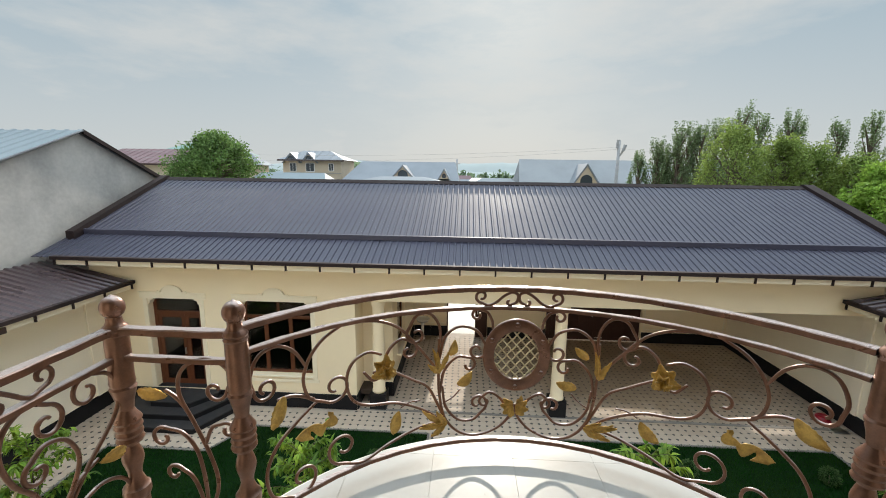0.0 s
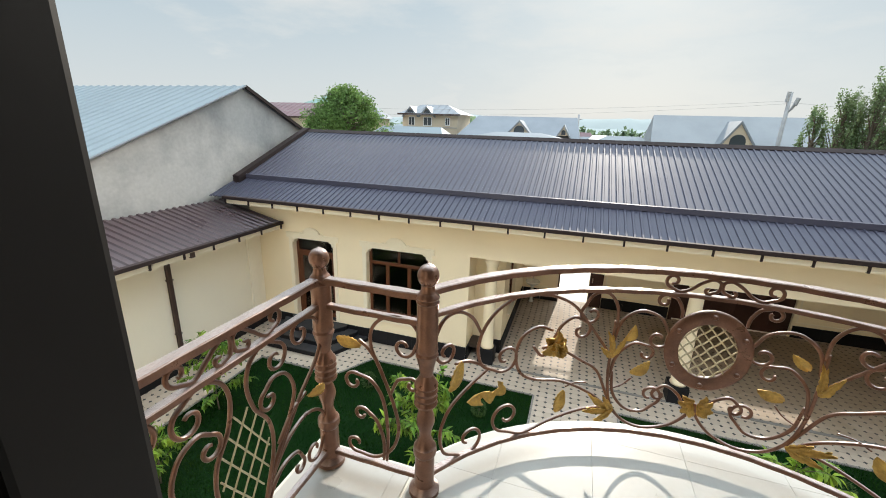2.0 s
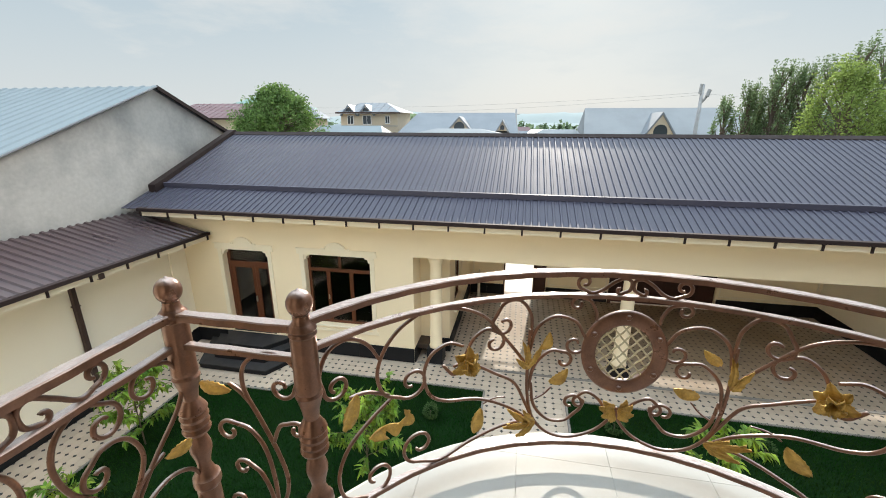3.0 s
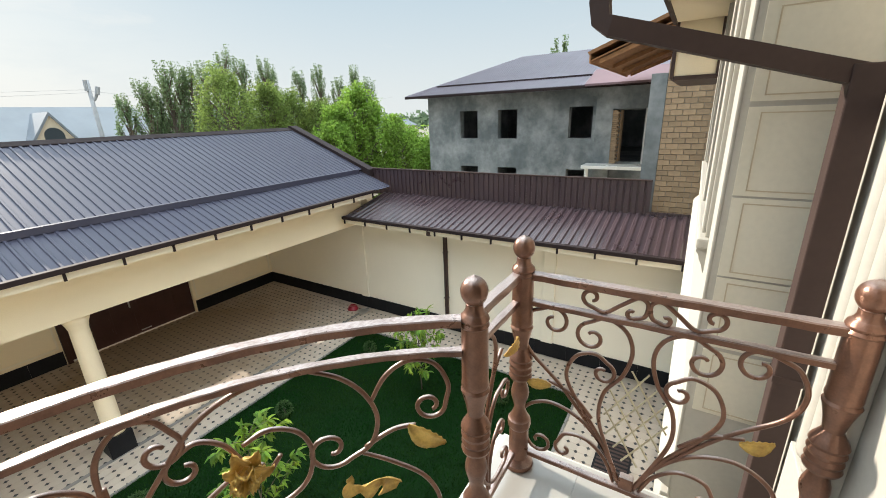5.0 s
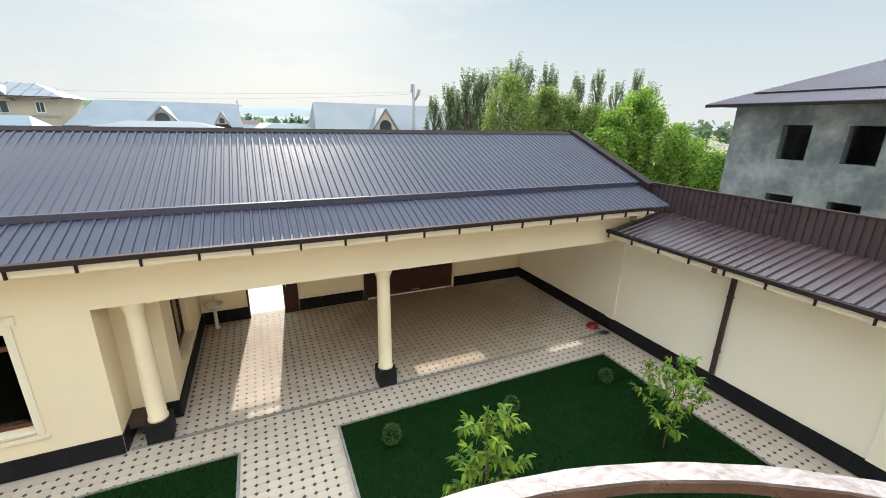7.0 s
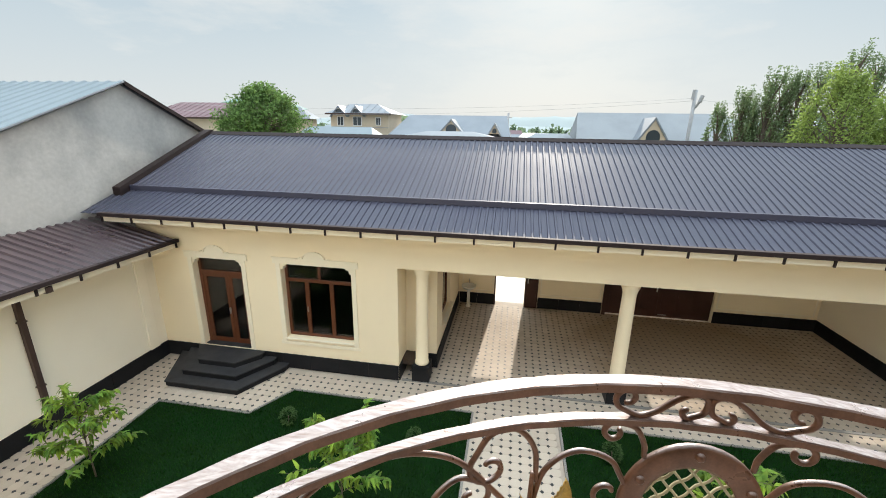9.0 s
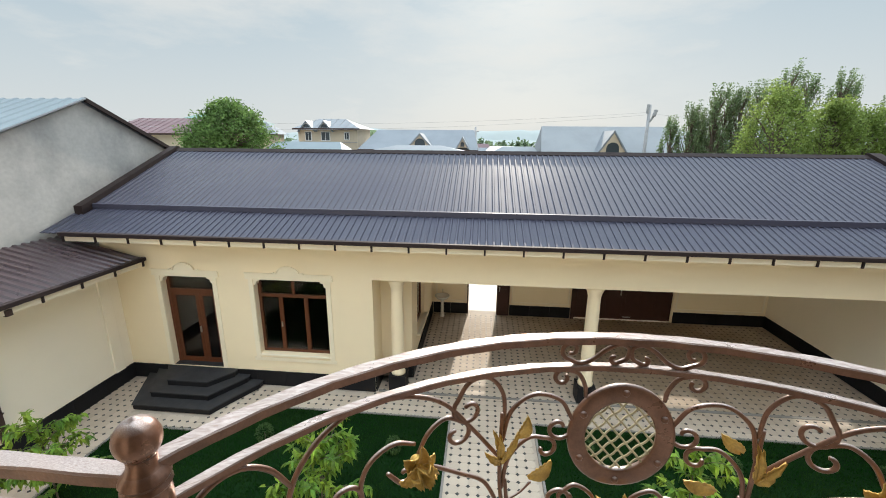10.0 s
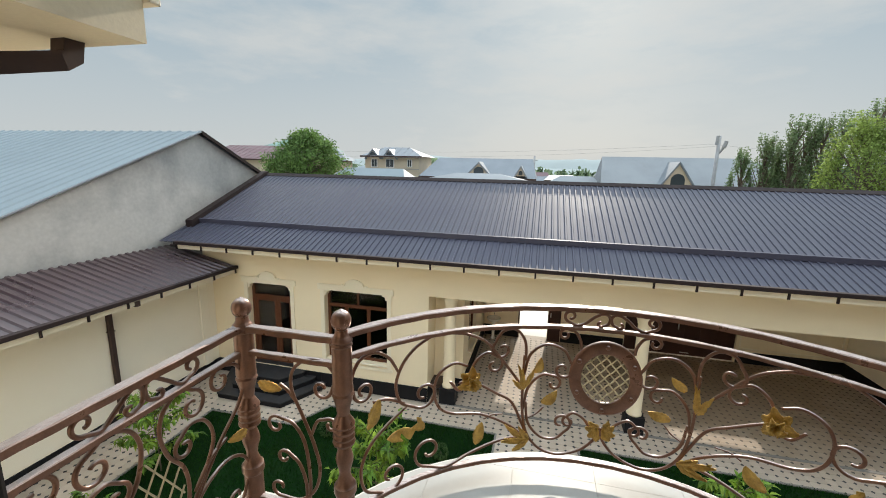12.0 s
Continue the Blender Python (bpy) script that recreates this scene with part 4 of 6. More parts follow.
for i, (x, y, r) in enumerate(((-0.98, 8.35, 0.16), (-3.95, 8.42, 0.17), (3.13, 8.65, 0.19), (6.05, 8.5, 0.17), (9.03, 8.5, 0.17), (8.9, 4.3, 0.16))):
    shrub(x, y, r, 20 + i)

# ---- balcony railing ----
railing = thing("balcony_railing", "bronze-painted wrought iron balcony railing with gilded leaves", "railing")
BAR = 0.0076


def on_bow(u, h, out=0.0):
    """A point u metres along the bow from its middle, h above the floor."""
    a = u / RB
    return (CX + (RB + out) * math.sin(a), CY + (RB + out) * math.cos(a), FZ + h)


def on_side(x, sign):
    return lambda u, h, out=0.0: (x + sign * out, 1.61 - u, FZ + h)


def on_front(x, sign):
    return lambda u, h, out=0.0: (x + sign * u, 1.61 + out, FZ + h)


def curl(p, heading, turn, r0, r1, turns, n=28):
    """A spiral that runs on from p; turn is +1 to the left, -1 to the right, headings in radians."""
    out, x, y = [], p[0], p[1]
    total = turns * 1.4 * 2 * math.pi
    for i in range(n):
        r = r0 + (r1 - r0) * (i + 1) / n
        da = total / n
        x, y = x + math.cos(heading) * r * da, y + math.sin(heading) * r * da
        heading += turn * da
        out.append((x, y))
    return out


def stroke(pts, start=None, end=None):
    """A smooth flat path through pts; start and end are optional curls (turn, r0, r1, turns)."""
    p = [tuple(q) for q in spline(pts, 7)]
    if end:
        p = p + curl(p[-1], math.atan2(p[-1][1] - p[-2][1], p[-1][0] - p[-2][0]), *end)
    if start:
        p = curl(p[0], math.atan2(p[0][1] - p[1][1], p[0][0] - p[1][0]), *start)[::-1] + p
    return p


def wire(place, path, parent, mirror=0.0, radius=BAR, name="scroll"):
    pts = [place(mirror - u if mirror is not None else u, h) for u, h in path] if mirror is not None else [place(u, h) for u, h in path]
    thin = lambda k: 0.8 + 0.2 * min(1, 8 * min(k, 1 - k) + 0.2)
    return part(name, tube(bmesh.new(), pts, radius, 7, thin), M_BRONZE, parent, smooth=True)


def flat_rail(place, u0, u1, h, half_w, half_h, name, n=48):
    """A rectangular bar that follows the plan, softened on its upper edges."""
    bm = bmesh.new()
    rings = []
    c = 0.3 * half_h
    sect = [(-half_w, -half_h), (half_w, -half_h), (half_w, half_h - c), (half_w - c, half_h), (-half_w + c, half_h), (-half_w, half_h - c)]
    for u in np.linspace(u0, u1, n):
        rings.append([bm.verts.new(place(u, h + b + 0.0012 * math.sin(u * 37 + a * 90), a)) for a, b in sect])
    for a, b in zip(rings, rings[1:]):
        for k in range(6):
            bm.faces.new((a[k], b[k], b[(k + 1) % 6], a[(k + 1) % 6]))
    bm.faces.new(rings[0])
    bm.faces.new(rings[-1])
    bmesh.ops.recalc_face_normals(bm, faces=bm.faces)
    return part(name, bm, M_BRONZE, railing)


# turned posts with ball tops
POST = [(0.066, 0.0), (0.070, 0.006), (0.068, 0.022), (0.054, 0.034), (0.045, 0.045), (0.043, 0.19), (0.050, 0.20), (0.052, 0.21), (0.050, 0.235), (0.040, 0.245), (0.034, 0.26), (0.025, 0.285), (0.028, 0.31), (0.038, 0.345), (0.040, 0.36), (0.037, 0.38), (0.026, 0.415), (0.030, 0.426), (0.047, 0.432), (0.051, 0.442), (0.045, 0.456), (0.050, 0.468), (0.045, 0.482), (0.051, 0.497), (0.045, 0.51), (0.051, 0.522), (0.047, 0.532), (0.038, 0.545), (0.027, 0.565), (0.032, 0.60), (0.043, 0.64), (0.048, 0.655), (0.042, 0.664), (0.046, 0.676), (0.044, 0.69), (0.043, 0.862), (0.047, 0.868), (0.042, 0.877), (0.047, 0.886), (0.043, 0.896), (0.034, 0.904), (0.028, 0.916), (0.027, 0.932)]
BALL = [(0.028, 0.93)] + [(0.043 * math.cos(a), 0.968 + 0.043 * math.sin(a)) for a in np.linspace(-1.0, 1.35, 14)] + [(0.006, 1.0125), (0.002, 1.015)]
post_me = mesh_of(lathe(bmesh.new(), POST, seg=20), "post", M_BRONZE, True)
post_me.set_sharp_from_angle(angle=0.55)
ball_me = mesh_of(lathe(bmesh.new(), BALL, seg=22), "ball", M_BRONZE, True)
for x, y, k in ((-0.313, 1.615, 1.01), (0.147, 1.61, 1.008), (2.383, 1.58, 1.033), (2.81, 1.595, 1.033), (-0.315, 0.575, 1.01), (2.82, 0.665, 1.03)):
    p = part("post", post_me, M_BRONZE, railing)
    p.location = (x, y, FZ)
    p.scale = (0.93, 0.93, k)
    part("ball", ball_me, M_BRONZE, p)

HALF = RB * radians(60.2)
flat_rail(on_bow, -HALF, HALF, 0.912, 0.022, 0.012, "top_rail")
flat_rail(on_bow, -HALF, HALF, 0.812, 0.015, 0.009, "middle_rail")
flat_rail(on_bow, -HALF, HALF, 0.072, 0.014, 0.010, "bottom_rail")
for pl, ln in ((on_side(-0.315, -1), 1.03), (on_side(2.82, 1), 0.945), (on_front(-0.315, 1), 0.46), (on_front(2.82, -1), 0.46)):
    flat_rail(pl, 0.03, ln - 0.03, 0.893, 0.021, 0.013, "top_rail", 14)
    flat_rail(pl, 0.03, ln - 0.03, 0.785, 0.015, 0.010, "middle_rail", 10)
    flat_rail(pl, 0.03, ln - 0.03, 0.072, 0.013, 0.010, "bottom_rail", 10)

# scrollwork of one half of the bow; the other half mirrors it
BOW = [
    stroke([(-1.06, 0.66), (-1.11, 0.745), (-1.18, 0.79), (-1.255, 0.775), (-1.295, 0.70), (-1.285, 0.63)], end=(1, 0.05, 0.018, 0.85)),
    stroke([(-0.89, 0.805), (-0.98, 0.76), (-1.045, 0.69), (-1.075, 0.60), (-1.05, 0.51), (-0.98, 0.465)], end=(1, 0.075, 0.016, 0.85)),
    stroke([(-0.80, 0.805), (-0.70, 0.785), (-0.60, 0.73), (-0.50, 0.61), (-0.41, 0.49)]),
    stroke([(-0.69, 0.58), (-0.655, 0.645), (-0.60, 0.68), (-0.55, 0.66)], end=(-1, 0.05, 0.014, 0.7)),
    stroke([(-0.70, 0.62), (-0.77, 0.645), (-0.845, 0.61), (-0.875, 0.53), (-0.85, 0.43), (-0.77, 0.375), (-0.62, 0.345), (-0.47, 0.27), (-0.37, 0.185)]),
    stroke([(-0.79, 0.55), (-0.76, 0.51)], end=(1, 0.03, 0.012, 0.6)),
    stroke([(-0.66, 0.53), (-0.55, 0.46), (-0.46, 0.40), (-0.40, 0.28), (-0.36, 0.19)]),
    stroke([(-0.405, 0.66), (-0.405, 0.52), (-0.40, 0.36), (-0.37, 0.22), (-0.30, 0.13), (-0.20, 0.098), (-0.09, 0.135), (-0.02, 0.21), (-0.005, 0.28)]),
    stroke([(-0.395, 0.63), (-0.405, 0.73), (-0.455, 0.795), (-0.52, 0.79), (-0.56, 0.73)], end=(1, 0.055, 0.014, 0.75)),
    stroke([(-0.40, 0.55), (-0.375, 0.66), (-0.30, 0.715), (-0.21, 0.69), (-0.165, 0.62)], end=(-1, 0.055, 0.014, 0.8)),
    stroke([(-0.395, 0.36), (-0.375, 0.48), (-0.31, 0.55), (-0.25, 0.545)], end=(-1, 0.042, 0.013, 0.6)),
    stroke([(-0.385, 0.40), (-0.365, 0.28), (-0.30, 0.20), (-0.22, 0.19), (-0.165, 0.24)], end=(1, 0.055, 0.015, 0.7)),
    stroke([(-0.03, 0.22), (-0.07, 0.305), (-0.13, 0.345), (-0.17, 0.32)], end=(1, 0.03, 0.012, 0.7)),
    stroke([(-0.19, 0.80), (-0.155, 0.785), (-0.13, 0.74), (-0.125, 0.70)], start=(1, 0.032, 0.012, 0.7)),
    stroke([(-1.02, 0.48), (-1.12, 0.42), (-1.21, 0.35), (-1.255, 0.25), (-1.235, 0.14), (-1.16, 0.088)], end=(1, 0.085, 0.016, 0.8)),
    stroke([(-0.36, 0.20), (-0.50, 0.185), (-0.66, 0.135), (-0.80, 0.085), (-0.91, 0.12)], end=(-1, 0.085, 0.018, 0.85)),
    stroke([(-0.035, 0.828), (-0.008, 0.845), (-0.006, 0.88), (-0.035, 0.892), (-0.075, 0.872), (-0.115, 0.838), (-0.155, 0.824), (-0.195, 0.84)], start=(-1, 0.016, 0.008, 0.45), end=(-1, 0.032, 0.012, 0.75)),
    stroke([(-1.03, 0.50), (-1.12, 0.55), (-1.19, 0.56)]),
]
for path in BOW:
    wire(on_bow, path, railing, mirror=None)
    wire(on_bow, path, railing, mirror=0.0)

# oval medallion with a woven grille
ring = bmesh.new()
prof = [(0.116, 0.132, -0.008), (0.116, 0.132, 0.008), (0.126, 0.142, 0.011), (0.165, 0.188, 0.011), (0.174, 0.198, 0.006), (0.174, 0.198, -0.006), (0.165, 0.188, -0.011), (0.126, 0.142, -0.011)]
loops = []
for i in range(40):
    a = 2 * math.pi * i / 40
    loops.append([ring.verts.new(on_bow(rx * math.cos(a), 0.555 + rz * math.sin(a), o)) for rx, rz, o in prof])
for i in range(40):
    for k in range(8):
        ring.faces.new((loops[i][k], loops[(i + 1) % 40][k], loops[(i + 1) % 40][(k + 1) % 8], loops[i][(k + 1) % 8]))
bmesh.ops.recalc_face_normals(ring, faces=ring.faces)
medallion = part("medallion", ring, M_BRONZE, railing, "oval bronze ring", smooth=True)
for i in range(6):
    a = math.pi / 2 + i * math.pi / 3
    bm = bmesh.new()
    bmesh.ops.create_uvsphere(bm, u_segments=10, v_segments=6, radius=0.013, matrix=Matrix.Translation(on_bow(0.15 * math.cos(a), 0.555 + 0.17 * math.sin(a), -0.010)))
    part("rivet", bm, M_BRONZE, medallion, "domed rivet", smooth=True)
for s in (1, -1):
    for k in range(-7, 8):
        pts = []
        for q in np.linspace(-0.2, 0.2, 41):
            u, h = (q + k * 0.034) * 0.7071, (q - k * 0.034) * 0.7071 * 1.15
            if (u / 0.13) ** 2 + (h / 0.147) ** 2 < 1:
                pts.append(on_bow(s * u, 0.555 + h, 0.004 * math.sin(q * 92 + k * math.pi) * s))
        if len(pts) > 2:
            part("grille_wire", tube(bmesh.new(), pts, 0.0038, 6), M_LATTICE, medallion, "pale gilded woven wire", smooth=True)


# gilded leaves, flowers
def gilded_leaf(place, u, h, ang, length, width, parent=None, side=-1, name="leaf", curve=0.25, lobes=0):
    """A beaten sheet leaf: midrib fold, toothed rim, thickness; lies a little off the bars."""
    bm = bmesh.new()
    n = 12
    rows = []
    for layer in (0.0, 0.0035):
        for i in range(n + 1):
            k = i / n
            half = width / 2 * math.sin(math.pi * min(1, k * 0.94 + 0.04)) ** 0.75 * (1.0 if not lobes else 0.72 + 0.28 * abs(math.cos(k * math.pi * lobes)))
            half *= 1 + 0.08 * (i % 2)
            bend = curve * length * k * k
            row = []
            for j, s in enumerate((-1, -0.5, 0, 0.5, 1)):
                lx, ly = k * length, s * half + bend
                x = u + lx * math.cos(ang) - ly * math.sin(ang)
                z = h + lx * math.sin(ang) + ly * math.cos(ang)
                o = side * (0.012 + 0.010 * abs(s) + 0.02 * math.sin(k * 2.6) + 0.002 * math.sin(k * 40) * abs(s)) + side * layer
                row.append(bm.verts.new(place(x, z, o)))
            rows.append(row)
    for base in (0, n + 1):
        for i in range(n):
            for j in range(4):
                bm.faces.new((rows[base + i][j], rows[base + i + 1][j], rows[base + i + 1][j + 1], rows[base + i][j + 1]))
    for i in range(n):
        for j in (0, 4):
            bm.faces.new((rows[i][j], rows[n + 1 + i][j], rows[n + 2 + i][j], rows[i + 1][j]))
    bmesh.ops.recalc_face_normals(bm, faces=bm.faces)
    return part(name, bm, M_GOLD, parent or railing, "gilded " + ("acanthus leaf" if lobes else "veined leaf"), smooth=True)


def gilded_flower(place, u, h, ang, r, side=-1):
    """A half-open rose: cupped petals round a knob, on both sides of the bar."""
    bm = bmesh.new()
    c = place(u, h, side * 0.012)
    bmesh.ops.create_uvsphere(bm, u_segments=12, v_segments=8, radius=r * 0.36, matrix=Matrix.Translation(c))
    fl = part("flower", bm, M_GOLD, railing, "gilded iron rose", smooth=True)
    for k in range(6):
        gilded_leaf(place, u, h, ang + k * math.pi / 3, r * (0.95 + 0.22 * (k % 2)), r * 0.85, fl, side * (1.0 + 0.3 * (k % 2)), "petal", 0.12, 2)
    for k in range(5):
        gilded_leaf(place, u, h, ang + 0.5 + k * 2 * math.pi / 5, r * 0.62, r * 0.45, fl, side * 2.2, "petal", 0.15)
    return fl


def acanthus(place, u, h, flip=1, side=-1):
    """A long beaten leaf: a swept spine, lobes hanging from its lower rim, an upturned tip."""
    spine = spline([(0, 0), (0.04, 0.03), (0.09, 0.028), (0.13, 0.026), (0.155, 0.045), (0.15, 0.068)], 8)
    n = len(spine) - 1
    bm = bmesh.new()
    sheets = []
    for layer in (0.0, 0.004):
        rows = []
        for i, p in enumerate(spine):
            k = i / n
            d = np.array(spine[min(i + 1, n)]) - np.array(spine[max(i - 1, 0)])
            d = d / np.linalg.norm(d)
            up = 0.007 + 0.012 * math.sin(math.pi * k) * abs(math.cos(k * math.pi * 3))
            low = 0.009 + 0.056 * (1 - k) ** 0.6 * abs(math.sin(k * math.pi * 3.3 + 0.25)) ** 1.3
            row = []
            for s in (-1, -0.5, 0, 1):
                w = s * (low if s < 0 else up)
                x, z = p[0] - d[1] * w - 0.25 * min(0, w), p[1] + d[0] * w
                row.append(bm.verts.new(place(u + flip * x, h + z, side * (0.012 + layer + 0.014 * abs(s) + 0.02 * math.sin(k * 2.4)))))
            rows.append(row)
        sheets.append(rows)
        for a, b in zip(rows, rows[1:]):
            for j in range(3):
                bm.faces.new((a[j], b[j], b[j + 1], a[j + 1]))
    for j in (0, 3):
        for i in range(n):
            bm.faces.new((sheets[0][i][j], sheets[1][i][j], sheets[1][i + 1][j], sheets[0][i + 1][j]))
    bmesh.ops.recalc_face_normals(bm, faces=bm.faces)
    return part("leaf", bm, M_GOLD, railing, "gilded acanthus leaf", smooth=True)


def both(fn, u, h, ang, *args, **kw):
    fn(on_bow, u, h, ang, *args, **kw)
    fn(on_bow, -u, h, math.pi - ang, *args, **kw)


both(gilded_flower, -0.70, 0.565, 0.3, 0.062)
for k, (a, ln) in enumerate(((1.85, 0.12), (1.62, 0.145), (1.35, 0.13), (2.15, 0.085))):
    both(gilded_leaf, -0.41, 0.48, a, ln, 0.03, curve=0.2 if k % 2 else -0.2, lobes=3)
for k, (a, ln) in enumerate(((2.7, 0.165), (2.95, 0.15), (3.2, 0.135), (3.5, 0.105), (2.4, 0.10))):
    both(gilded_leaf, -0.36, 0.20, a, ln, 0.036, curve=0.22 if k % 2 else -0.15, lobes=3)
both(gilded_leaf, -0.62, 0.31, 4.1, 0.11, 0.062)
both(gilded_leaf, -0.355, 0.575, 1.0, 0.085, 0.045)
both(gilded_leaf, -0.31, 0.41, 0.5, 0.10, 0.055)
both(gilded_leaf, -1.17, 0.575, 3.9, 0.125, 0.065)
acanthus(on_bow, -1.13, 0.36)
acanthus(on_bow, 1.13, 0.36, -1)
for a in (2.2, 2.8, 3.6, 4.3):
    both(gilded_leaf, -0.012, 0.285, a, 0.062, 0.045, lobes=2)
both(lambda pl, u, h, ang: wire(pl, stroke([(u, h), (u + 0.06 * math.cos(ang), h + 0.03), (u + 0.1 * math.cos(ang), h + 0.07)]), railing, None, 0.004, "stalk"), -0.38, 0.30, 0.4)
both(lambda pl, u, h, ang: wire(pl, stroke([(u, h), (u + 0.06 * math.cos(ang), h + 0.0), (u + 0.11 * math.cos(ang), h - 0.02)]), railing, None, 0.004, "stalk"), -0.50, 0.335, 2.8)

# side panels, symmetric about their middle
SIDE = [
    stroke([(0.42, 0.085), (0.37, 0.20), (0.28, 0.33), (0.17, 0.46), (0.05, 0.57), (0.015, 0.66), (0.045, 0.74), (0.10, 0.77)], end=(-1, 0.06, 0.016, 0.8)),
    stroke([(0.425, 0.085), (0.37, 0.22), (0.325, 0.36), (0.335, 0.48), (0.39, 0.57), (0.412, 0.67), (0.385, 0.745), (0.32, 0.778), (0.26, 0.75)], end=(1, 0.058, 0.015, 0.8)),
    stroke([(0.40, 0.15), (0.33, 0.28), (0.24, 0.41), (0.195, 0.51), (0.225, 0.60), (0.29, 0.63), (0.34, 0.60)], end=(-1, 0.045, 0.013, 0.75)),
    stroke([(0.41, 0.10), (0.36, 0.22), (0.26, 0.325), (0.14, 0.36), (0.045, 0.31), (0.015, 0.22), (0.05, 0.14)], end=(1, 0.055, 0.016, 0.75)),
    stroke([(0.40, 0.09), (0.36, 0.18), (0.29, 0.24), (0.21, 0.235), (0.175, 0.18)], end=(1, 0.035, 0.012, 0.6)),
    stroke([(0.405, 0.80), (0.435, 0.815), (0.44, 0.86), (0.41, 0.876), (0.36, 0.84), (0.31, 0.802), (0.26, 0.815)], start=(-1, 0.018, 0.009, 0.5), end=(-1, 0.034, 0.012, 0.7)),
    stroke([(0.30, 0.35), (0.22, 0.43), (0.13, 0.46)]),
]
for pl, sd in ((on_side(-0.315, -1), -1), (on_side(2.82, 1), -1)):
    for path in SIDE:
        wire(pl, path, railing, mirror=None)
        wire(pl, path, railing, mirror=0.89)
    gilded_leaf(pl, 0.145, 0.455, 2.9, 0.09, 0.05, None, sd)
    gilded_leaf(pl, 0.745, 0.455, 0.25, 0.09, 0.05, None, sd)
    for k in (-1.5, -0.5, 0.5, 1.5):
        for s in (1, -1):
            pts = []
            for q in np.linspace(-0.3, 0.3, 31):
                u, h = s * (q * 0.5 + k * 0.062), q * 0.83
                lim = 0.112 * max(0.0, math.cos(h / 0.27 * math.pi / 2)) if abs(h) < 0.27 else 0
                if abs(u) < lim:
                    pts.append(pl(0.445 + u, 0.40 + h, 0.002 * s))
            if len(pts) > 2:
                part("lattice_bar", tube(bmesh.new(), pts, 0.0035, 5), M_LATTICE, railing, "thin gilded lattice bar")
    part("collar", boxes((pl(0.445, 0)[0] - 0.016, pl(0.445, 0)[0] + 0.016, 1.61 - 0.47, 1.61 - 0.42, FZ + 0.085, FZ + 0.14), bevel=0.006), M_BRONZE, railing)

# narrow panels between the post pairs
NARROW = [
    stroke([(0.41, 0.66), (0.43, 0.73), (0.38, 0.785), (0.30, 0.785), (0.235, 0.73), (0.225, 0.64), (0.27, 0.53), (0.32, 0.40), (0.345, 0.28), (0.315, 0.17), (0.24, 0.105), (0.15, 0.105)], start=(-1, 0.045, 0.014, 0.7), end=(-1, 0.045, 0.013, 0.6)),
    stroke([(0.29, 0.10), (0.295, 0.25), (0.275, 0.40), (0.225, 0.48), (0.16, 0.50)], end=(1, 0.045, 0.014, 0.7)),
    stroke([(0.275, 0.10), (0.275, 0.20), (0.245, 0.29), (0.20, 0.33)], end=(1, 0.035, 0.012, 0.65)),
    stroke([(0.31, 0.44), (0.34, 0.51), (0.385, 0.53)], end=(-1, 0.032, 0.012, 0.7)),
    stroke([(0.25, 0.58), (0.21, 0.63), (0.17, 0.66)]),
]
for pl in (on_front(-0.315, 1), on_front(2.82, -1)):
    for path in NARROW:
        wire(pl, path, railing, mirror=None)
    gilded_leaf(pl, 0.19, 0.645, 2.6, 0.10, 0.055)

# ---- balcony surroundings: downpipes, bay details, eaves ----
for x, xw, y, z, xt, zt in ((3.37, 3.5, 0.672, 6.60, 3.22, 6.83), (-0.93, -1.0, 0.80, 6.80, -0.86, 6.99)):
    dp = thing("balcony_downpipe", "square dark brown rainwater pipe beside the balcony", "pipe", "rainwater pipes beside the balcony")
    part("pipe", boxes((x - 0.046, x + 0.046, y - 0.046, y + 0.046, 0.3, z + 0.03), bevel=0.006), M_BROWN, dp)
    bm = tube(bmesh.new(), [(x, y - 0.05, z - 0.012), (x, y + 0.02, z), (xt, 1.44, zt - 0.02), (xt, 1.47, zt), (xt, 1.48, zt + 0.06), (xt, 1.48, 7.968)], 0.034, square=True)
    part("swan_neck", bm, M_BROWN, dp)
    for zz in (2.0, 5.45):
        part("strap", boxes((x - 0.05, x + 0.05, y - 0.05, y + 0.05, zz, zz + 0.03), bevel=0.003), M_BROWN, dp)
        part("bracket", boxes((*sorted((x, xw)), y - 0.012, y + 0.012, zz + 0.005, zz + 0.025)), M_BROWN, dp)

for x0, x1, yw, nm, za in ((3.25, 8.44, 1.58, "eave_right", 7.62), (8.5, 10.5, 1.55, "eave_corner", 6.94), (-9.4, -0.59, 1.56, "eave_left", 7.05)):
    ev = thing(nm, "cream boxed eave with dark brown edge trim", "eave", kind="structure")
    part("soffit", boxes((x0, x1, -0.4 if nm != "eave_corner" else 1.0, yw, za, 7.94)), M_CREAM, ev)
    part("edge_trim", boxes((x0 - 0.03, x1 + 0.03, yw + 0.002, yw + 0.05, za + (0.14 if nm == "eave_left" else -0.03), 7.96), bevel=0.006), M_TRIM if nm == "eave_left" else M_BROWN, ev, "metal edge trim")
    if nm == "eave_corner":
        part("bottom_trim", boxes((x0 - 0.03, x1, 0.98, yw, za - 0.06, za - 0.002), bevel=0.006), M_BROWN, ev, "dark brown metal trim")
        part("side_trim", boxes((x0 - 0.04, x0 - 0.002, 0.99, 1.05, za, 7.9), bevel=0.004), M_BROWN, ev, "dark brown metal trim")
solid("house_roof", boxes((-9.4, 10.5, -8.0, 1.5, 7.97, 8.15)), M_ROOF, "dark metal roof of the house", "roof", kind="structure")
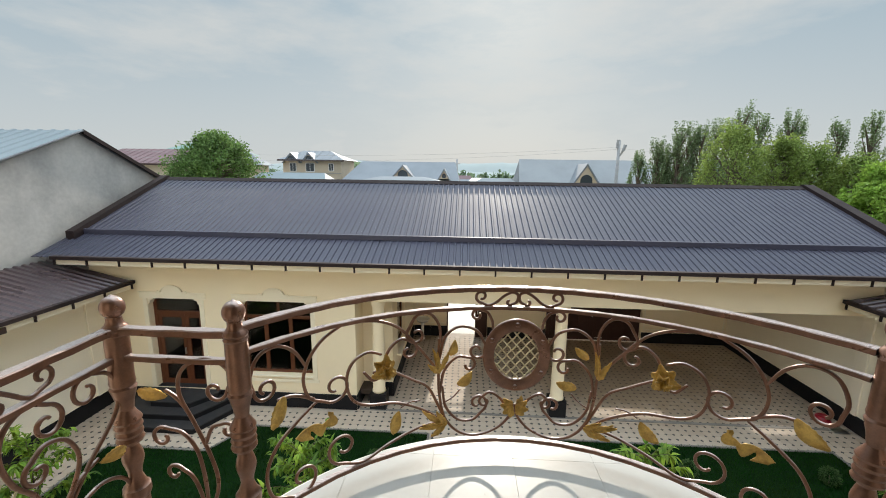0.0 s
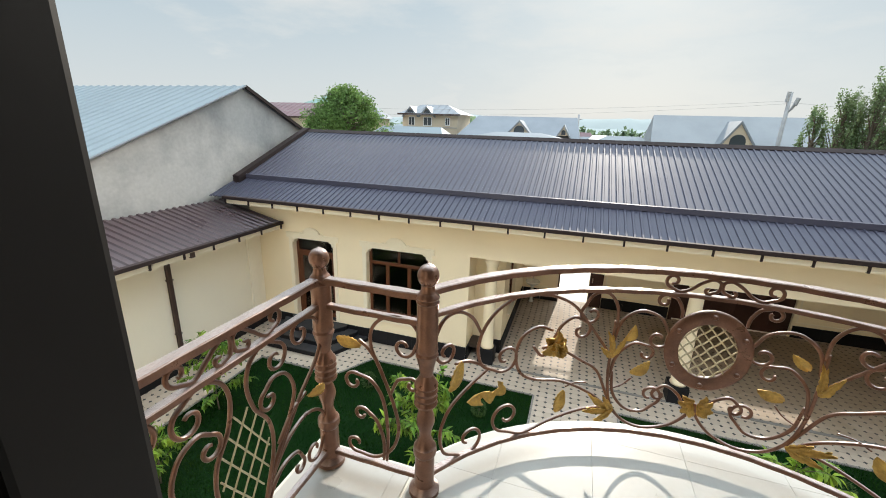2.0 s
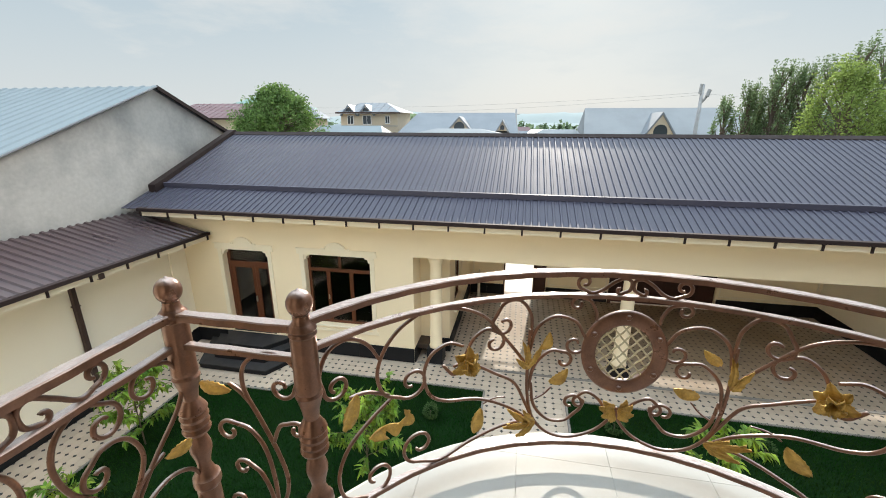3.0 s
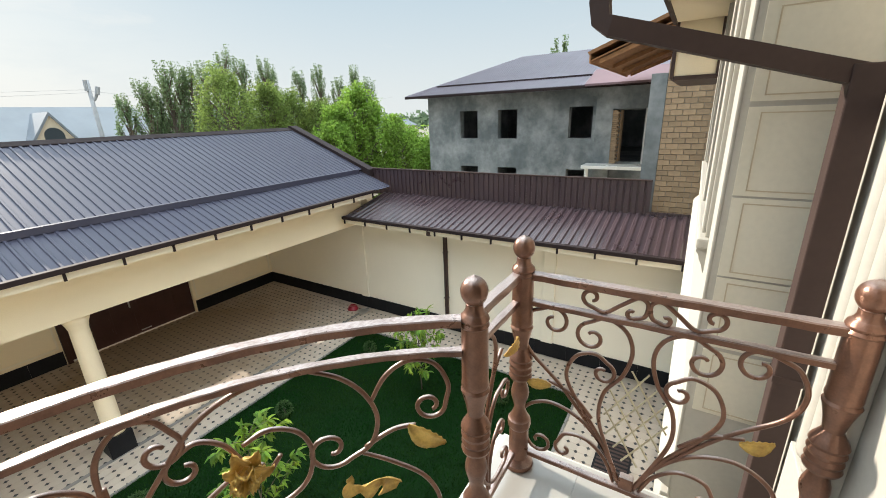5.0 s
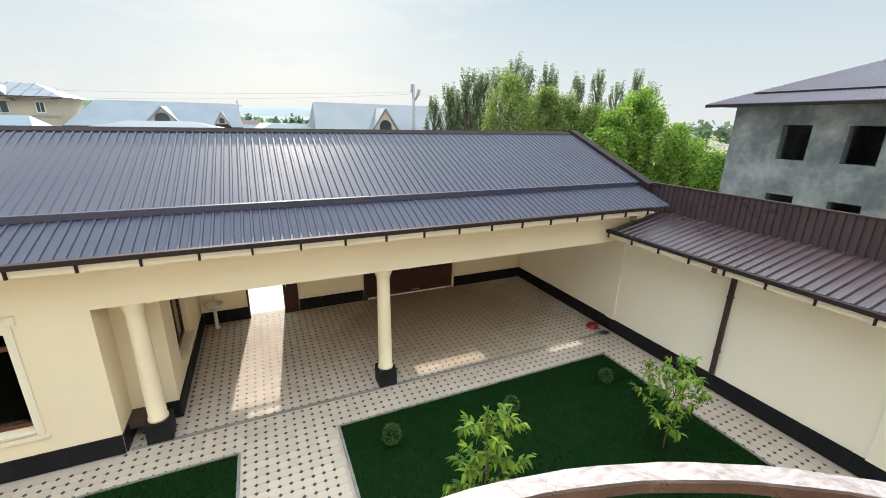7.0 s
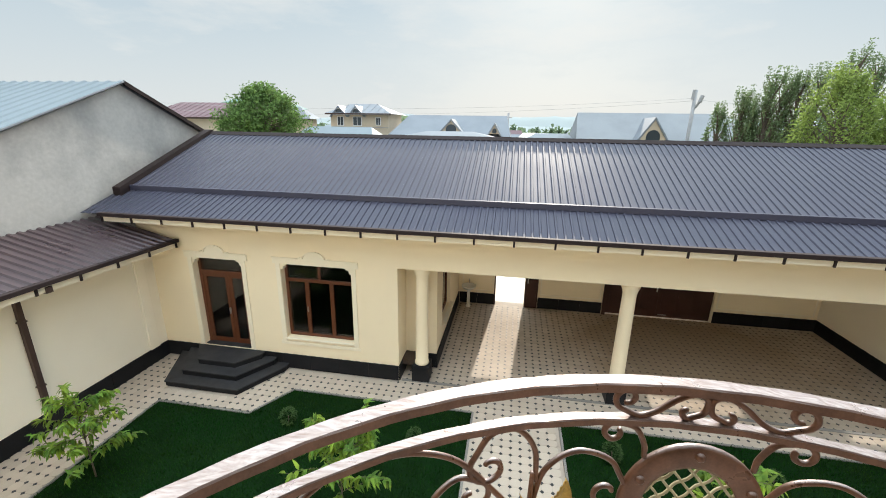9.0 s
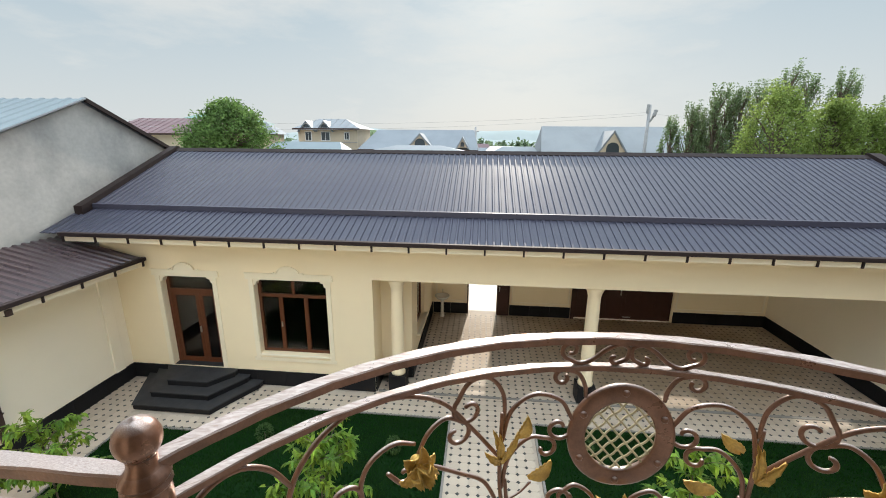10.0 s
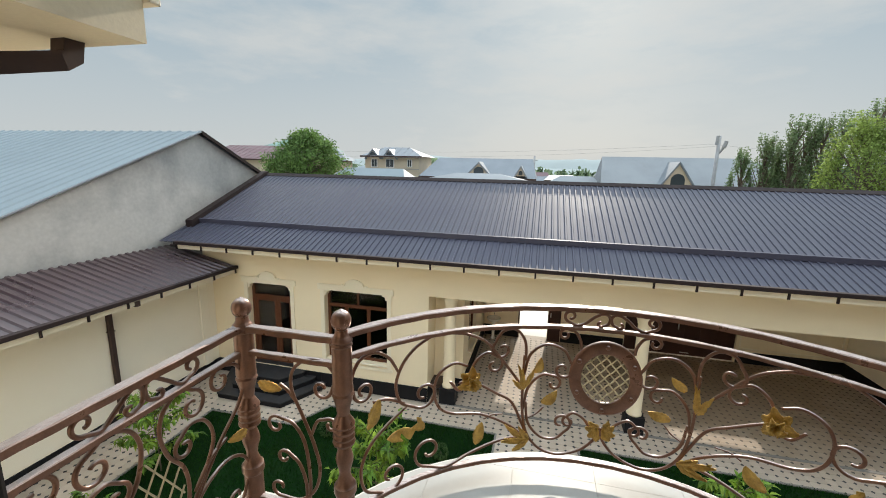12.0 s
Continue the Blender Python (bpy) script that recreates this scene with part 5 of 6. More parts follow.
solid("house_side_walls", boxes((-9.0, -8.7, -8, -0.5, 0, 7.95), (9.3, 9.6, -8, -0.5, 0, 7.95), (-8.7, 9.3, -8, -7.7, 0, 7.95)), M_CREAM2, "pale outer walls of the house", "wall", kind="structure")

# engraved panels on the bay's return wall
for z0, z1 in ((5.1, 5.44), (5.46, 5.80), (5.81, 6.155), (6.165, 6.51), (6.53, 6.87), (6.89, 7.5)):
    pt = thing("wall_panel", "cream wall panel with a thin tan border", "moulding", "panels on the bay's return wall", "structure")
    part("field", boxes((3.494, 3.5, 0.1, 0.955, z0, z1)), M_PANEL, pt)
    for r in ((0.14, 0.915, z0 + 0.02, z0 + 0.025), (0.14, 0.915, z1 - 0.025, z1 - 0.02)):
        part("border_line", boxes((3.491, 3.494, *r)), M_GROOVE, pt)
    for y in (0.14, 0.91):
        part("border_line", boxes((3.491, 3.494, y, y + 0.005, z0 + 0.025, z1 - 0.025)), M_GROOVE, pt)

# fluted pilaster on the house wall beside the doorway
fp = thing("door_pilaster", "cream fluted pilaster beside the balcony doorway", "pilaster", kind="structure")
part("backing", boxes((2.84, 3.10, 0.60, 0.63, FZ, 7.6), bevel=0.006), M_BAY, fp)
for k in range(3):
    part("flute", lathe(bmesh.new(), [(0.03, FZ + 0.3), (0.036, FZ + 0.32), (0.036, 7.4), (0.03, 7.42)], 2.89 + k * 0.08, 0.632, 14), M_BAY, fp, smooth=True)
part("foot", boxes((2.82, 3.12, 0.60, 0.67, FZ, FZ + 0.3), bevel=0.012), M_BAY, fp)

# bay windows: two deep openings parted by a fluted pier, one sill
bw = thing("window_3", "brown wooden bay windows in deep white plaster reveals", "window", kind="structure")
for x0, x1 in ((4.1, 4.82), (5.04, 7.5)):
    bars(bw, "window_frame", [(x0, x0 + 0.09, 0.70, 0.78, 5.86, 7.6), (x1 - 0.09, x1, 0.70, 0.78, 5.86, 7.6), (x0 + 0.09, x1 - 0.09, 0.70, 0.78, 5.86, 5.96)], M_WOOD)
    pane(bw, x0 + 0.08, x1 - 0.08, 0.735, 5.95, 7.6)
bars(bw, "mullion", [(6.22, 6.32, 0.70, 0.77, 5.96, 7.6)], M_WOOD)
for x0, x1 in ((3.93, 4.1), (4.82, 5.04), (7.5, 7.7)):
    part("architrave", boxes((x0, x1, 0.98, 1.01, 5.86, 7.6), bevel=0.006), M_BAY, bw, "white fluted architrave")
    w3 = (x1 - x0) / 3
    for k in range(3):
        part("flute", boxes((x0 + k * w3 + 0.008, x0 + (k + 1) * w3 - 0.008, 1.01, 1.028, 5.88, 7.6), bevel=0.006), M_BAY, bw)
part("window_sill", boxes((3.93, 7.72, 0.78, 0.979, 5.822, 5.858), bevel=0.003), M_BAY, bw, "white sill")
part("sill_edge", boxes((3.90, 7.74, 0.981, 1.045, 5.80, 5.856), bevel=0.012), M_BAY, bw, "white moulded sill edge")
for x in (3.985, 7.62):
    cs = bmesh.new()
    prism(cs, [(0.98, 5.80), (1.035, 5.80), (1.04, 5.775), (1.025, 5.755), (1.02, 5.73), (1.005, 5.70), (0.995, 5.66), (0.98, 5.645)], "x", x - 0.045, x + 0.045)
    part("corbel", cs, M_BAY, bw, "white scrolled corbel")
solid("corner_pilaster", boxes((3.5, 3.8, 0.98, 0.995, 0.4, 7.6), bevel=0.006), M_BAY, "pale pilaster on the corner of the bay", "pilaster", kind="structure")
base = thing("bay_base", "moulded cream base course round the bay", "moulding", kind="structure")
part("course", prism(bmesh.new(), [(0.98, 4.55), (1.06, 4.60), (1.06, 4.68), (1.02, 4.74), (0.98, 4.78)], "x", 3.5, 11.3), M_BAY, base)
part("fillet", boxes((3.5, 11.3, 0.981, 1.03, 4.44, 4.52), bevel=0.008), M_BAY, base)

# balcony doors: the leaf that stands open, and the frame behind
dl = thing("door_3", "dark brown balcony door leaf standing open", "door")
for nm, r in (("stile", (0.335, 0.385, 0.41, 0.474, FZ + 0.02, 7.4)), ("stile", (0.335, 0.385, -0.2, -0.12, FZ + 0.02, 7.4)), ("rail", (0.335, 0.385, -0.12, 0.41, FZ + 0.02, FZ + 0.14)), ("rail", (0.335, 0.385, -0.12, 0.41, 7.28, 7.4))):
    part(nm, boxes(r, bevel=0.004), M_DOORLEAF, dl)
part("panel", boxes((0.347, 0.373, -0.12, 0.41, FZ + 0.14, 7.28)), M_DOORLEAF, dl, "sunk dark panel")
part("glazing_bead", boxes((0.343, 0.379, 0.392, 0.402, FZ + 0.14, 7.28)), M_BLACK, dl, "black rubber bead")
df = thing("door_frame", "brown wooden frame of the balcony doorway", "door frame", kind="structure")
bars(df, "jamb", [(0.30, 0.38, -0.45, -0.25, FZ, 7.5), (2.3, 2.38, -0.45, -0.25, FZ, 7.5), (0.38, 2.3, -0.45, -0.25, 7.42, 7.5)], M_WOOD)

# ---- neighbours on the right ----
gh = thing("unfinished_house", "unfinished two-storey house in dark grey cement render", "house")
GX = 20.0
rows = [(10.5, 11.53), (8.46, 9.49), (5.1, 6.15)]
holes = [(a, b, 5.40, 6.70) for a, b in rows] + [(a, b, 2.7, 4.05) for a, b in rows] + [(3.05, 4.0, 4.45, 6.5)]
part("wall", wall_with_openings(bmesh.new(), "y", -6, 13.35, GX, GX + 0.4, -0.2, 7.45, holes), M_DARKCONC, gh)
part("wall", boxes((GX + 0.4, 30, 12.95, 13.35, -0.2, 7.45), (29.6, 30, -6, 12.95, -0.2, 7.45)), M_DARKCONC, gh)
part("floor_slab", boxes((GX + 0.4, 29.6, -6, 12.95, 4.1, 4.35), (GX + 0.4, 29.6, -6, 12.95, 7.2, 7.4)), M_DARKCONC, gh)
for a, b, lo, hi in holes:
    wn_ = part("window", boxes((GX + 0.06, GX + 0.1, a, b, lo - 0.06, lo)), M_MORTAR, gh, "bare window opening")
    part("reveal", boxes((GX + 0.01, GX + 0.39, b - 0.06, b - 0.001, lo, hi)), M_BRICK if lo == 4.45 else M_DARKCONC, wn_, "rough bare reveal")
bay = part("bay", boxes((GX - 0.35, GX - 0.001, -6, 2.75, -0.2, 7.45), (GX - 0.35, GX - 0.001, 4.25, 4.9, -0.2, 7.45), (GX - 0.35, GX - 0.001, 2.75, 4.25, 6.55, 7.45)), M_DARKCONC, gh)
part("jamb_patch", boxes((GX - 0.36, GX - 0.352, 2.2, 2.75, 4.4, 6.6), (GX - 0.34, GX - 0.002, 2.752, 3.05, 4.4, 6.548)), M_CONC, bay, "pale cement patch")
jrng = random.Random(5)
for k in range(27):
    d = 0.24 if k % 2 else 0.19
    part("brick", boxes((GX - 0.33, GX - 0.003, 4.248 - d - jrng.uniform(0, 0.02), 4.248, 4.405 + k * 0.078, 4.405 + k * 0.078 + 0.066), bevel=0.006), M_BRICK, bay)
bal = part("balcony", boxes((GX - 1.3, GX - 0.35, 2.5, 5.15, 4.27, 4.4), bevel=0.02), M_WHITE, gh, "small white balcony slab")
for y in (2.75, 4.95):
    part("post", lathe(bmesh.new(), [(0.08, 2.5), (0.08, 4.27)], GX - 1.15, y, 12), M_WHITE, bal, "white post")
E_X0, E_Z, R_X, R_Z = 19.2, 7.5, 25.0, 9.5
bm = bmesh.new()
vs = [bm.verts.new(p) for p in ((E_X0, 14.2, E_Z), (E_X0, -8, E_Z), (R_X, -8, R_Z), (R_X, 10.2, R_Z), (30.8, 14.2, E_Z), (30.8, -8, E_Z))]
bm.faces.new((vs[0], vs[1], vs[2], vs[3]))
bm.faces.new((vs[0], vs[3], vs[4]))
bm.faces.new((vs[4], vs[3], vs[2], vs[5]))
ext = bmesh.ops.extrude_face_region(bm, geom=bm.faces[:])
bmesh.ops.translate(bm, verts=[v for v in ext["geom"] if isinstance(v, bmesh.types.BMVert)], vec=(0, 0, -0.08))
bmesh.ops.recalc_face_normals(bm, faces=bm.faces)
rf = part("roof", bm, M_ROOF2, gh, "lilac-grey ribbed metal hip roof")
part("step_flashing", boxes((20.35, 20.43, -6, 13.0, E_Z + 0.40, E_Z + 0.475)), M_FLASH, gh, "dark folded flashing")
slope = (R_Z - E_Z) / (R_X - E_X0)
for i in range(170):
    y = 14.05 - i * 0.125
    top = min(R_X, E_X0 + (14.2 - y) / 4.0 * (R_X - E_X0))
    bm = bmesh.new()
    prism(bm, [(E_X0, E_Z + 0.002), (top, E_Z + 0.002 + slope * (top - E_X0)), (top, E_Z + 0.02 + slope * (top - E_X0)), (E_X0, E_Z + 0.02)], "y", y, y + 0.035)
    part("rib", bm, M_ROOF2, rf)
part("fascia", boxes((E_X0 - 0.03, E_X0 + 0.02, -8, 14.2, E_Z - 0.13, E_Z - 0.02)), M_FLASH, gh, "dark fascia board")
part("bay_roof", prism(bmesh.new(), [(18.7, 7.5), (18.7, 7.42), (20.5, 8.05), (20.5, 8.13)], "y", -6, 5.2), M_MAUVEROOF, gh, "pinkish metal sheet roof")

# brick house with a raw timber eave
bh = thing("brick_house", "pale brick neighbour house with a raw timber eave", "house")
part("core", boxes((13.06, 18.5, -6, 1.95, -0.2, 7.6)), M_MORTAR, bh, "mortar bed behind the bricks")
part("corner_pier", boxes((13.0, 13.5, 1.95, 2.3, -0.2, 7.3)), M_DARKCONC, bh, "grey rendered pier")
eave = part("timber_eave", prism(bmesh.new(), [(3.75, 7.83), (3.78, 7.9), (-1, 9.7), (-1, 9.6)], "x", 12.8, 18.8), M_RAWWOOD, bh, "weathered board roof edge")
for i in range(11):
    y0 = 3.7 - i * 0.26
    z0 = 7.68 + 0.375 * (3.7 - y0)
    part("board", prism(bmesh.new(), [(y0, z0), (y0, z0 + 0.035), (y0 - 0.257, z0 + 0.131), (y0 - 0.257, z0 + 0.096)], "x", 12.85, 18.7), M_RAWWOOD, eave, "rough pine board")
part("eave_board", boxes((12.8, 18.75, 3.702, 3.735, 7.64, 7.83), bevel=0.004), M_RAWWOOD, eave, "weathered pine eave board")
for x in (12.9, 14.6, 16.3, 18.0):
    part("rafter", prism(bmesh.new(), [(3.5, 7.62), (3.5, 7.72), (0.5, 8.85), (0.5, 8.72)], "x", x, x + 0.12), M_RAWWOOD, eave, "pine rafter")


# ---- trees ----
def tree(name, x, y, height, radius, shape, n, leaf, material, seed, label, group="", base=0.25, z0=-0.25):
    """Tapered trunk, limbs to each bough, leaves in clumps along the boughs with gaps between them."""
    rng = np.random.default_rng(seed)
    t = thing(name, label, "tree", group, at=(x, y, z0))
    trunk = [(0.1 * math.sin(k * 3 + seed), 0.1 * math.cos(k * 2 + seed), height * 0.88 * k) for k in np.linspace(0, 1, 9)]
    part("trunk", tube(bmesh.new(), trunk, height * 0.018, 8, lambda k: 1.15 - 0.95 * k), M_BARK, t, smooth=True)
    verts, faces = [], []
    limbs = bmesh.new()
    per = 75 if shape == "poplar" else 110
    boughs = int(n / per)
    for b in range(boughs):
        k = base + (1 - base) * (b + rng.random()) / boughs
        if shape == "poplar":
            env = radius * (0.35 + 0.65 * math.sin(math.pi * min(1, (k - base) / (1 - base) * 0.92 + 0.08)) ** 0.7)
        else:
            env = radius * math.sqrt(max(0.05, 1 - (2 * (k - base) / (1 - base) - 0.95) ** 2))
        ang = rng.random() * 2 * math.pi
        d = env * (0.35 + 0.75 * rng.random() ** 0.6)
        lift = (2.6 if shape == "poplar" else 1.2 if shape == "feathery" else 0.35) * d
        zr = max(0.1, min(height * 0.86, k * height - lift))
        c = Vector((math.cos(ang) * d, math.sin(ang) * d, k * height if shape == "round" else min(zr + lift, height)))
        root = Vector((0, 0, zr))
        tube(limbs, [root, (root + c) / 2 + Vector((0, 0, -0.05 * d)), c], height * 0.005, 5, lambda q: 1 - 0.7 * q)
        sx = radius * (rng.uniform(0.13, 0.24) if shape == "poplar" else rng.uniform(0.16, 0.30))
        sz = sx * (4.2 if shape == "poplar" else 2.2 if shape == "feathery" else 0.85)
        for j in range(per):
            p = c + Vector((*(float(np.clip(q, -1.5, 1.5)) * e * 0.55 for q, e in zip(rng.normal(0, 1, 3), (sx, sx, sz))),))
            w = Vector(rng.normal(0, 1, 3))
            s = Vector(rng.normal(0, 1, 3)).cross(w)
            if s.length < 1e-3:
                continue
            ln = leaf * rng.uniform(0.6, 1.3)
            w, s = w.normalized() * ln, s.normalized() * ln * 0.5
            i = len(verts)
            verts += [tuple(p - w), tuple(p + s), tuple(p + w), tuple(p - s)]
            faces.append((i, i + 1, i + 2, i + 3))
    part("branchwork", limbs, M_BARK, t)
    part("crown", from_lists("crown", verts, faces, material), material, t, "leafy crown")
    return t


for i, (x, y, h, r) in enumerate(((14.3, 33, 8.7, 0.8), (15.6, 33, 9.6, 0.9), (16.4, 33.5, 9.1, 1.0), (17.2, 33, 10.8, 1.0), (18.1, 33.5, 10.5, 1.1), (18.8, 33, 10.7, 1.0), (19.9, 33, 11.0, 1.1), (21.5, 33, 12.1, 1.1), (22.9, 33, 11.6, 1.1), (25.1, 33, 11.7, 1.1), (26.0, 33.5, 11.3, 0.9), (28.6, 33, 11.2, 0.9), (30.9, 33, 11.8, 1.0), (33.4, 33, 10.7, 1.1), (35.8, 33, 12.1, 1.1), (38.0, 33, 10.9, 1.1))):
    tree("poplar_tree", x, y, h, r * 0.92, "poplar", 7500, 0.07, M_TREE_POPLAR, 50 + i, "tall slim poplar with grey-green leaves", "row of poplars behind the roof", 0.12)
for i, (x, y, h, r) in enumerate(((17.55, 27, 10.2, 1.75), (20.5, 27, 9.7, 1.35), (22.6, 27.4, 9.1, 1.4), (24.6, 26.5, 8.4, 1.5))):
    tree("willow_tree", x, y, h - 0.1, r, "feathery", 17000, 0.08, M_TREE_OLIVE, 70 + i, "broad feathery tree with sunlit olive-green foliage", "feathery trees behind the roof", 0.15)
for i, (x, y, h, r) in enumerate(((22.6, 21.0, 9.0, 1.5), (21.0, 21.3, 7.7, 1.3), (19.9, 20.4, 6.6, 1.2), (24.2, 20.8, 7.9, 1.4), (26.0, 20.5, 6.8, 1.6), (28.6, 20.6, 5.6, 1.9), (26.6, 17.6, 5.0, 1.5))):
    tree("leafy_tree", x, y, h, r, "feathery", 9500, 0.11, M_TREE_NEAR, 80 + i, "bright green leafy tree beyond the yard", "bright trees beyond the yard", 0.15)
tree("walnut_tree", -16.3, 28, 9.05, 2.75, "round", 34000, 0.10, M_TREE_ROUND, 90, "round dense green walnut tree behind the roof", base=0.28)
tree("poplar_tree", 38, 12, 12.5, 1.0, "poplar", 2600, 0.12, M_TREE_POPLAR, 91, "tall slim poplar with grey-green leaves", "row of poplars behind the roof", 0.2)


# ---- far houses ----
def far_window(parent, x, y, z, w, h):
    f = part("window", boxes((x - w / 2 - 0.08, x + w / 2 + 0.08, y - 0.05, y, z - 0.08, z + h + 0.08)), M_LEAFWHITE, parent, "pale window frame")
    part("pane", boxes((x - w / 2, x - 0.03, y - 0.07, y - 0.052, z, z + h)), M_FARGLASS, f)
    part("pane", boxes((x + 0.03, x + w / 2, y - 0.07, y - 0.052, z, z + h)), M_FARGLASS, f)


def gable_house(label, x0, x1, y0, y1, wall_z, ridge_z, roof_m, wall_m, hip=(0.0, 0.0), windows=(), over=0.5, group="", ribs=True):
    """House with its ridge along x; hip gives how far each ridge end is drawn in."""
    t = thing("far_house", label, "house", group)
    part("wall", boxes((x0 + over, x1 - over, y0 + over, y1 - over, -0.25, wall_z)), wall_m, t)
    ym = (y0 + y1) / 2
    bm = bmesh.new()
    v = [bm.verts.new(p) for p in ((x0, y0, wall_z - 0.1), (x1, y0, wall_z - 0.1), (x1 - hip[1], ym, ridge_z), (x0 + hip[0], ym, ridge_z), (x0, y1, wall_z - 0.1), (x1, y1, wall_z - 0.1))]
    for q in ((0, 1, 2, 3), (5, 4, 3, 2), (0, 3, 4), (1, 5, 2), (0, 4, 5, 1)):
        bm.faces.new([v[i] for i in q])
    bmesh.ops.recalc_face_normals(bm, faces=bm.faces)
    r = part("roof", bm, roof_m, t)
    part("fascia", boxes((x0, x1, y0 - 0.04, y0, wall_z - 0.28, wall_z - 0.08)), M_BROWN, t)
    if ribs:
        n = int((x1 - x0) / 0.9)
        for i in range(1, n):
            x = x0 + (x1 - x0) * i / n
            k = 1.0
            if hip[0] and x < x0 + hip[0]:
                k = (x - x0) / hip[0]
            if hip[1] and x > x1 - hip[1]:
                k = (x1 - x) / hip[1]
            yy, zz = y0 + (ym - y0) * k, wall_z - 0.1 + (ridge_z - wall_z + 0.1) * k
            part("seam", prism(bmesh.new(), [(y0, wall_z - 0.098), (yy, zz + 0.002), (yy, zz + 0.05), (y0, wall_z - 0.05)], "x", x - 0.03, x + 0.03), roof_m, r)
    for w in windows:
        far_window(t, w[0], y0 + over, w[1], w[2], w[3])
    return t


def dormer(t, x, y, z, w, h, depth, roof_m, arched=True):
    d = part("dormer", prism(bmesh.new(), [(x - w / 2, z), (x + w / 2, z), (x, z + h)], "y", y, y + depth), M_FARWALL, t, "gabled dormer")
    part("roof", prism(bmesh.new(), [(x - w / 2 - 0.25, z - 0.15), (x - w / 2 - 0.1, z - 0.2), (x, z + h - 0.02), (x + w / 2 + 0.1, z - 0.2), (x + w / 2 + 0.25, z - 0.15), (x, z + h + 0.22)], "y", y - 0.15, y + depth), roof_m, d)
    r = w * 0.2
    arch = [(x - r, z + 0.1), (x + r, z + 0.1)] + [(x + r * math.cos(a), z + 0.1 + h * 0.28 + r * math.sin(a)) for a in np.linspace(0, math.pi, 10)]
    part("pane", prism(bmesh.new(), arch, "y", y - 0.04, y - 0.002), M_FARGLASS, d)


h = gable_house("two-storey beige house under a grey hip roof with twin gables", -22.7, -14.2, 51, 58, 8.2, 9.35, M_GREYROOF2, M_FARWALL, (2.1, 2.8), [(-20.9, 6.7, 0.7, 0.95), (-18.7, 6.7, 1.0, 0.95), (-16.0, 6.8, 0.5, 0.8)])
dormer(h, -21.0, 51.3, 7.85, 1.9, 0.95, 3, M_GREYROOF2)
dormer(h, -18.75, 51.3, 7.85, 1.9, 0.95, 3, M_GREYROOF2)
part("string_course", boxes((-22.2, -14.7, 51.42, 51.5, 6.4, 6.52)), M_FARWALL2, h)
h = gable_house("low house under a wide slate-grey roof with a gabled dormer", -14.0, 0.2, 49, 57, 5.8, 8.05, M_GREYROOF2, M_FARWALL2, (1.6, 0.6), ribs=False)
dormer(h, -6.5, 48.7, 5.85, 3.0, 1.5, 4, M_GREYROOF)
dormer(h, -1.6, 48.7, 6.0, 1.1, 1.0, 3, M_GREYROOF)
h = gable_house("house under a large pale grey metal roof with an arched dormer", 6.3, 21.7, 41.5, 49.5, 5.15, 8.25, M_GREYROOF, M_FARWALL2, (0.4, 1.7), ribs=False)
dormer(h, 12.75, 41.2, 5.4, 2.9, 2.15, 4, M_GREYROOF2)
gable_house("beige house with a plain gable roof", -29.5, -22.6, 47, 50, 7.4, 8.7, M_GREYROOF, M_FARWALL, (2.0, 2.0), ribs=False)
gable_house("long low shed under a pale metal roof", -22.5, -13.8, 43, 47, 5.7, 6.5, M_BLUEROOF, M_FARWALL2, (0.8, 0.8), ribs=False)
gable_house("low shed under a shallow grey roof", -13.5, 2.0, 40, 46, 5.2, 6.25, M_GREYROOF, M_FARWALL, (5.5, 5.5), ribs=False)
gable_house("low shed under a shallow grey roof", 1.0, 7.0, 44, 48, 5.3, 6.2, M_GREYROOF, M_FARWALL, (1.8, 1.0), ribs=False)
gable_house("small white-roofed outbuilding among the trees", 14.2, 17.0, 28.6, 31.2, 5.1, 5.85, M_BLUEROOF, M_FARWALL2, (1.0, 0.5), ribs=False)
gable_house("house under a mauve metal roof behind the gable", -44, -26.5, 46, 56, 7.4, 9.2, M_MAUVEROOF, M_FARWALL, (1.2, 1.2))
gable_house("house under a green hipped metal roof", -46, -34.5, 60, 70, 9.3, 11.3, M_GREENROOF, M_FARWALL2, (4.5, 4.5), ribs=False)
rng = np.random.default_rng(11)
for i in range(34):
    x, y = rng.uniform(-120, 140), rng.uniform(85, 230)
    w, dd, hh = rng.uniform(9, 20), rng.uniform(7, 11), rng.uniform(3.2, 5.6)
    gable_house("distant low house in the haze", x, x + w, y, y + dd, hh, hh + rng.uniform(1.2, 2.4), (M_GREYROOF, M_BLUEROOF, M_GREYROOF2, M_MAUVEROOF)[i % 4], (M_FARWALL, M_FARWALL2)[i % 2], (1.5, 1.5), group="distant town", ribs=False)

# far trees as one spread of foliage
verts, faces = [], []
rng = np.random.default_rng(12)
for i in range(520):
    cx, cy = rng.uniform(-260, 330), rng.uniform(75, 420)
    if abs(cx) < 26 and cy < 82:
        continue
    hh, rr = rng.uniform(4, 9.5), rng.uniform(1.5, 3.6)
    for j in range(60):
        p = Vector((cx + rng.normal(0, rr * 0.5), cy + rng.normal(0, rr * 0.5), max(0.2, hh * 0.6 + rng.normal(0, hh * 0.2))))
        w, s = Vector(rng.normal(0, 0.8, 3)), Vector(rng.normal(0, 0.8, 3))
        k = len(verts)
        verts += [tuple(p - w), tuple(p + s), tuple(p + w), tuple(p - s)]
        faces.append((k, k + 1, k + 2, k + 3))
tagged(new("far_trees", from_lists("far_trees", verts, faces, M_FARTREE)), "hazy green trees scattered through the distant town", "trees", kind="stuff")

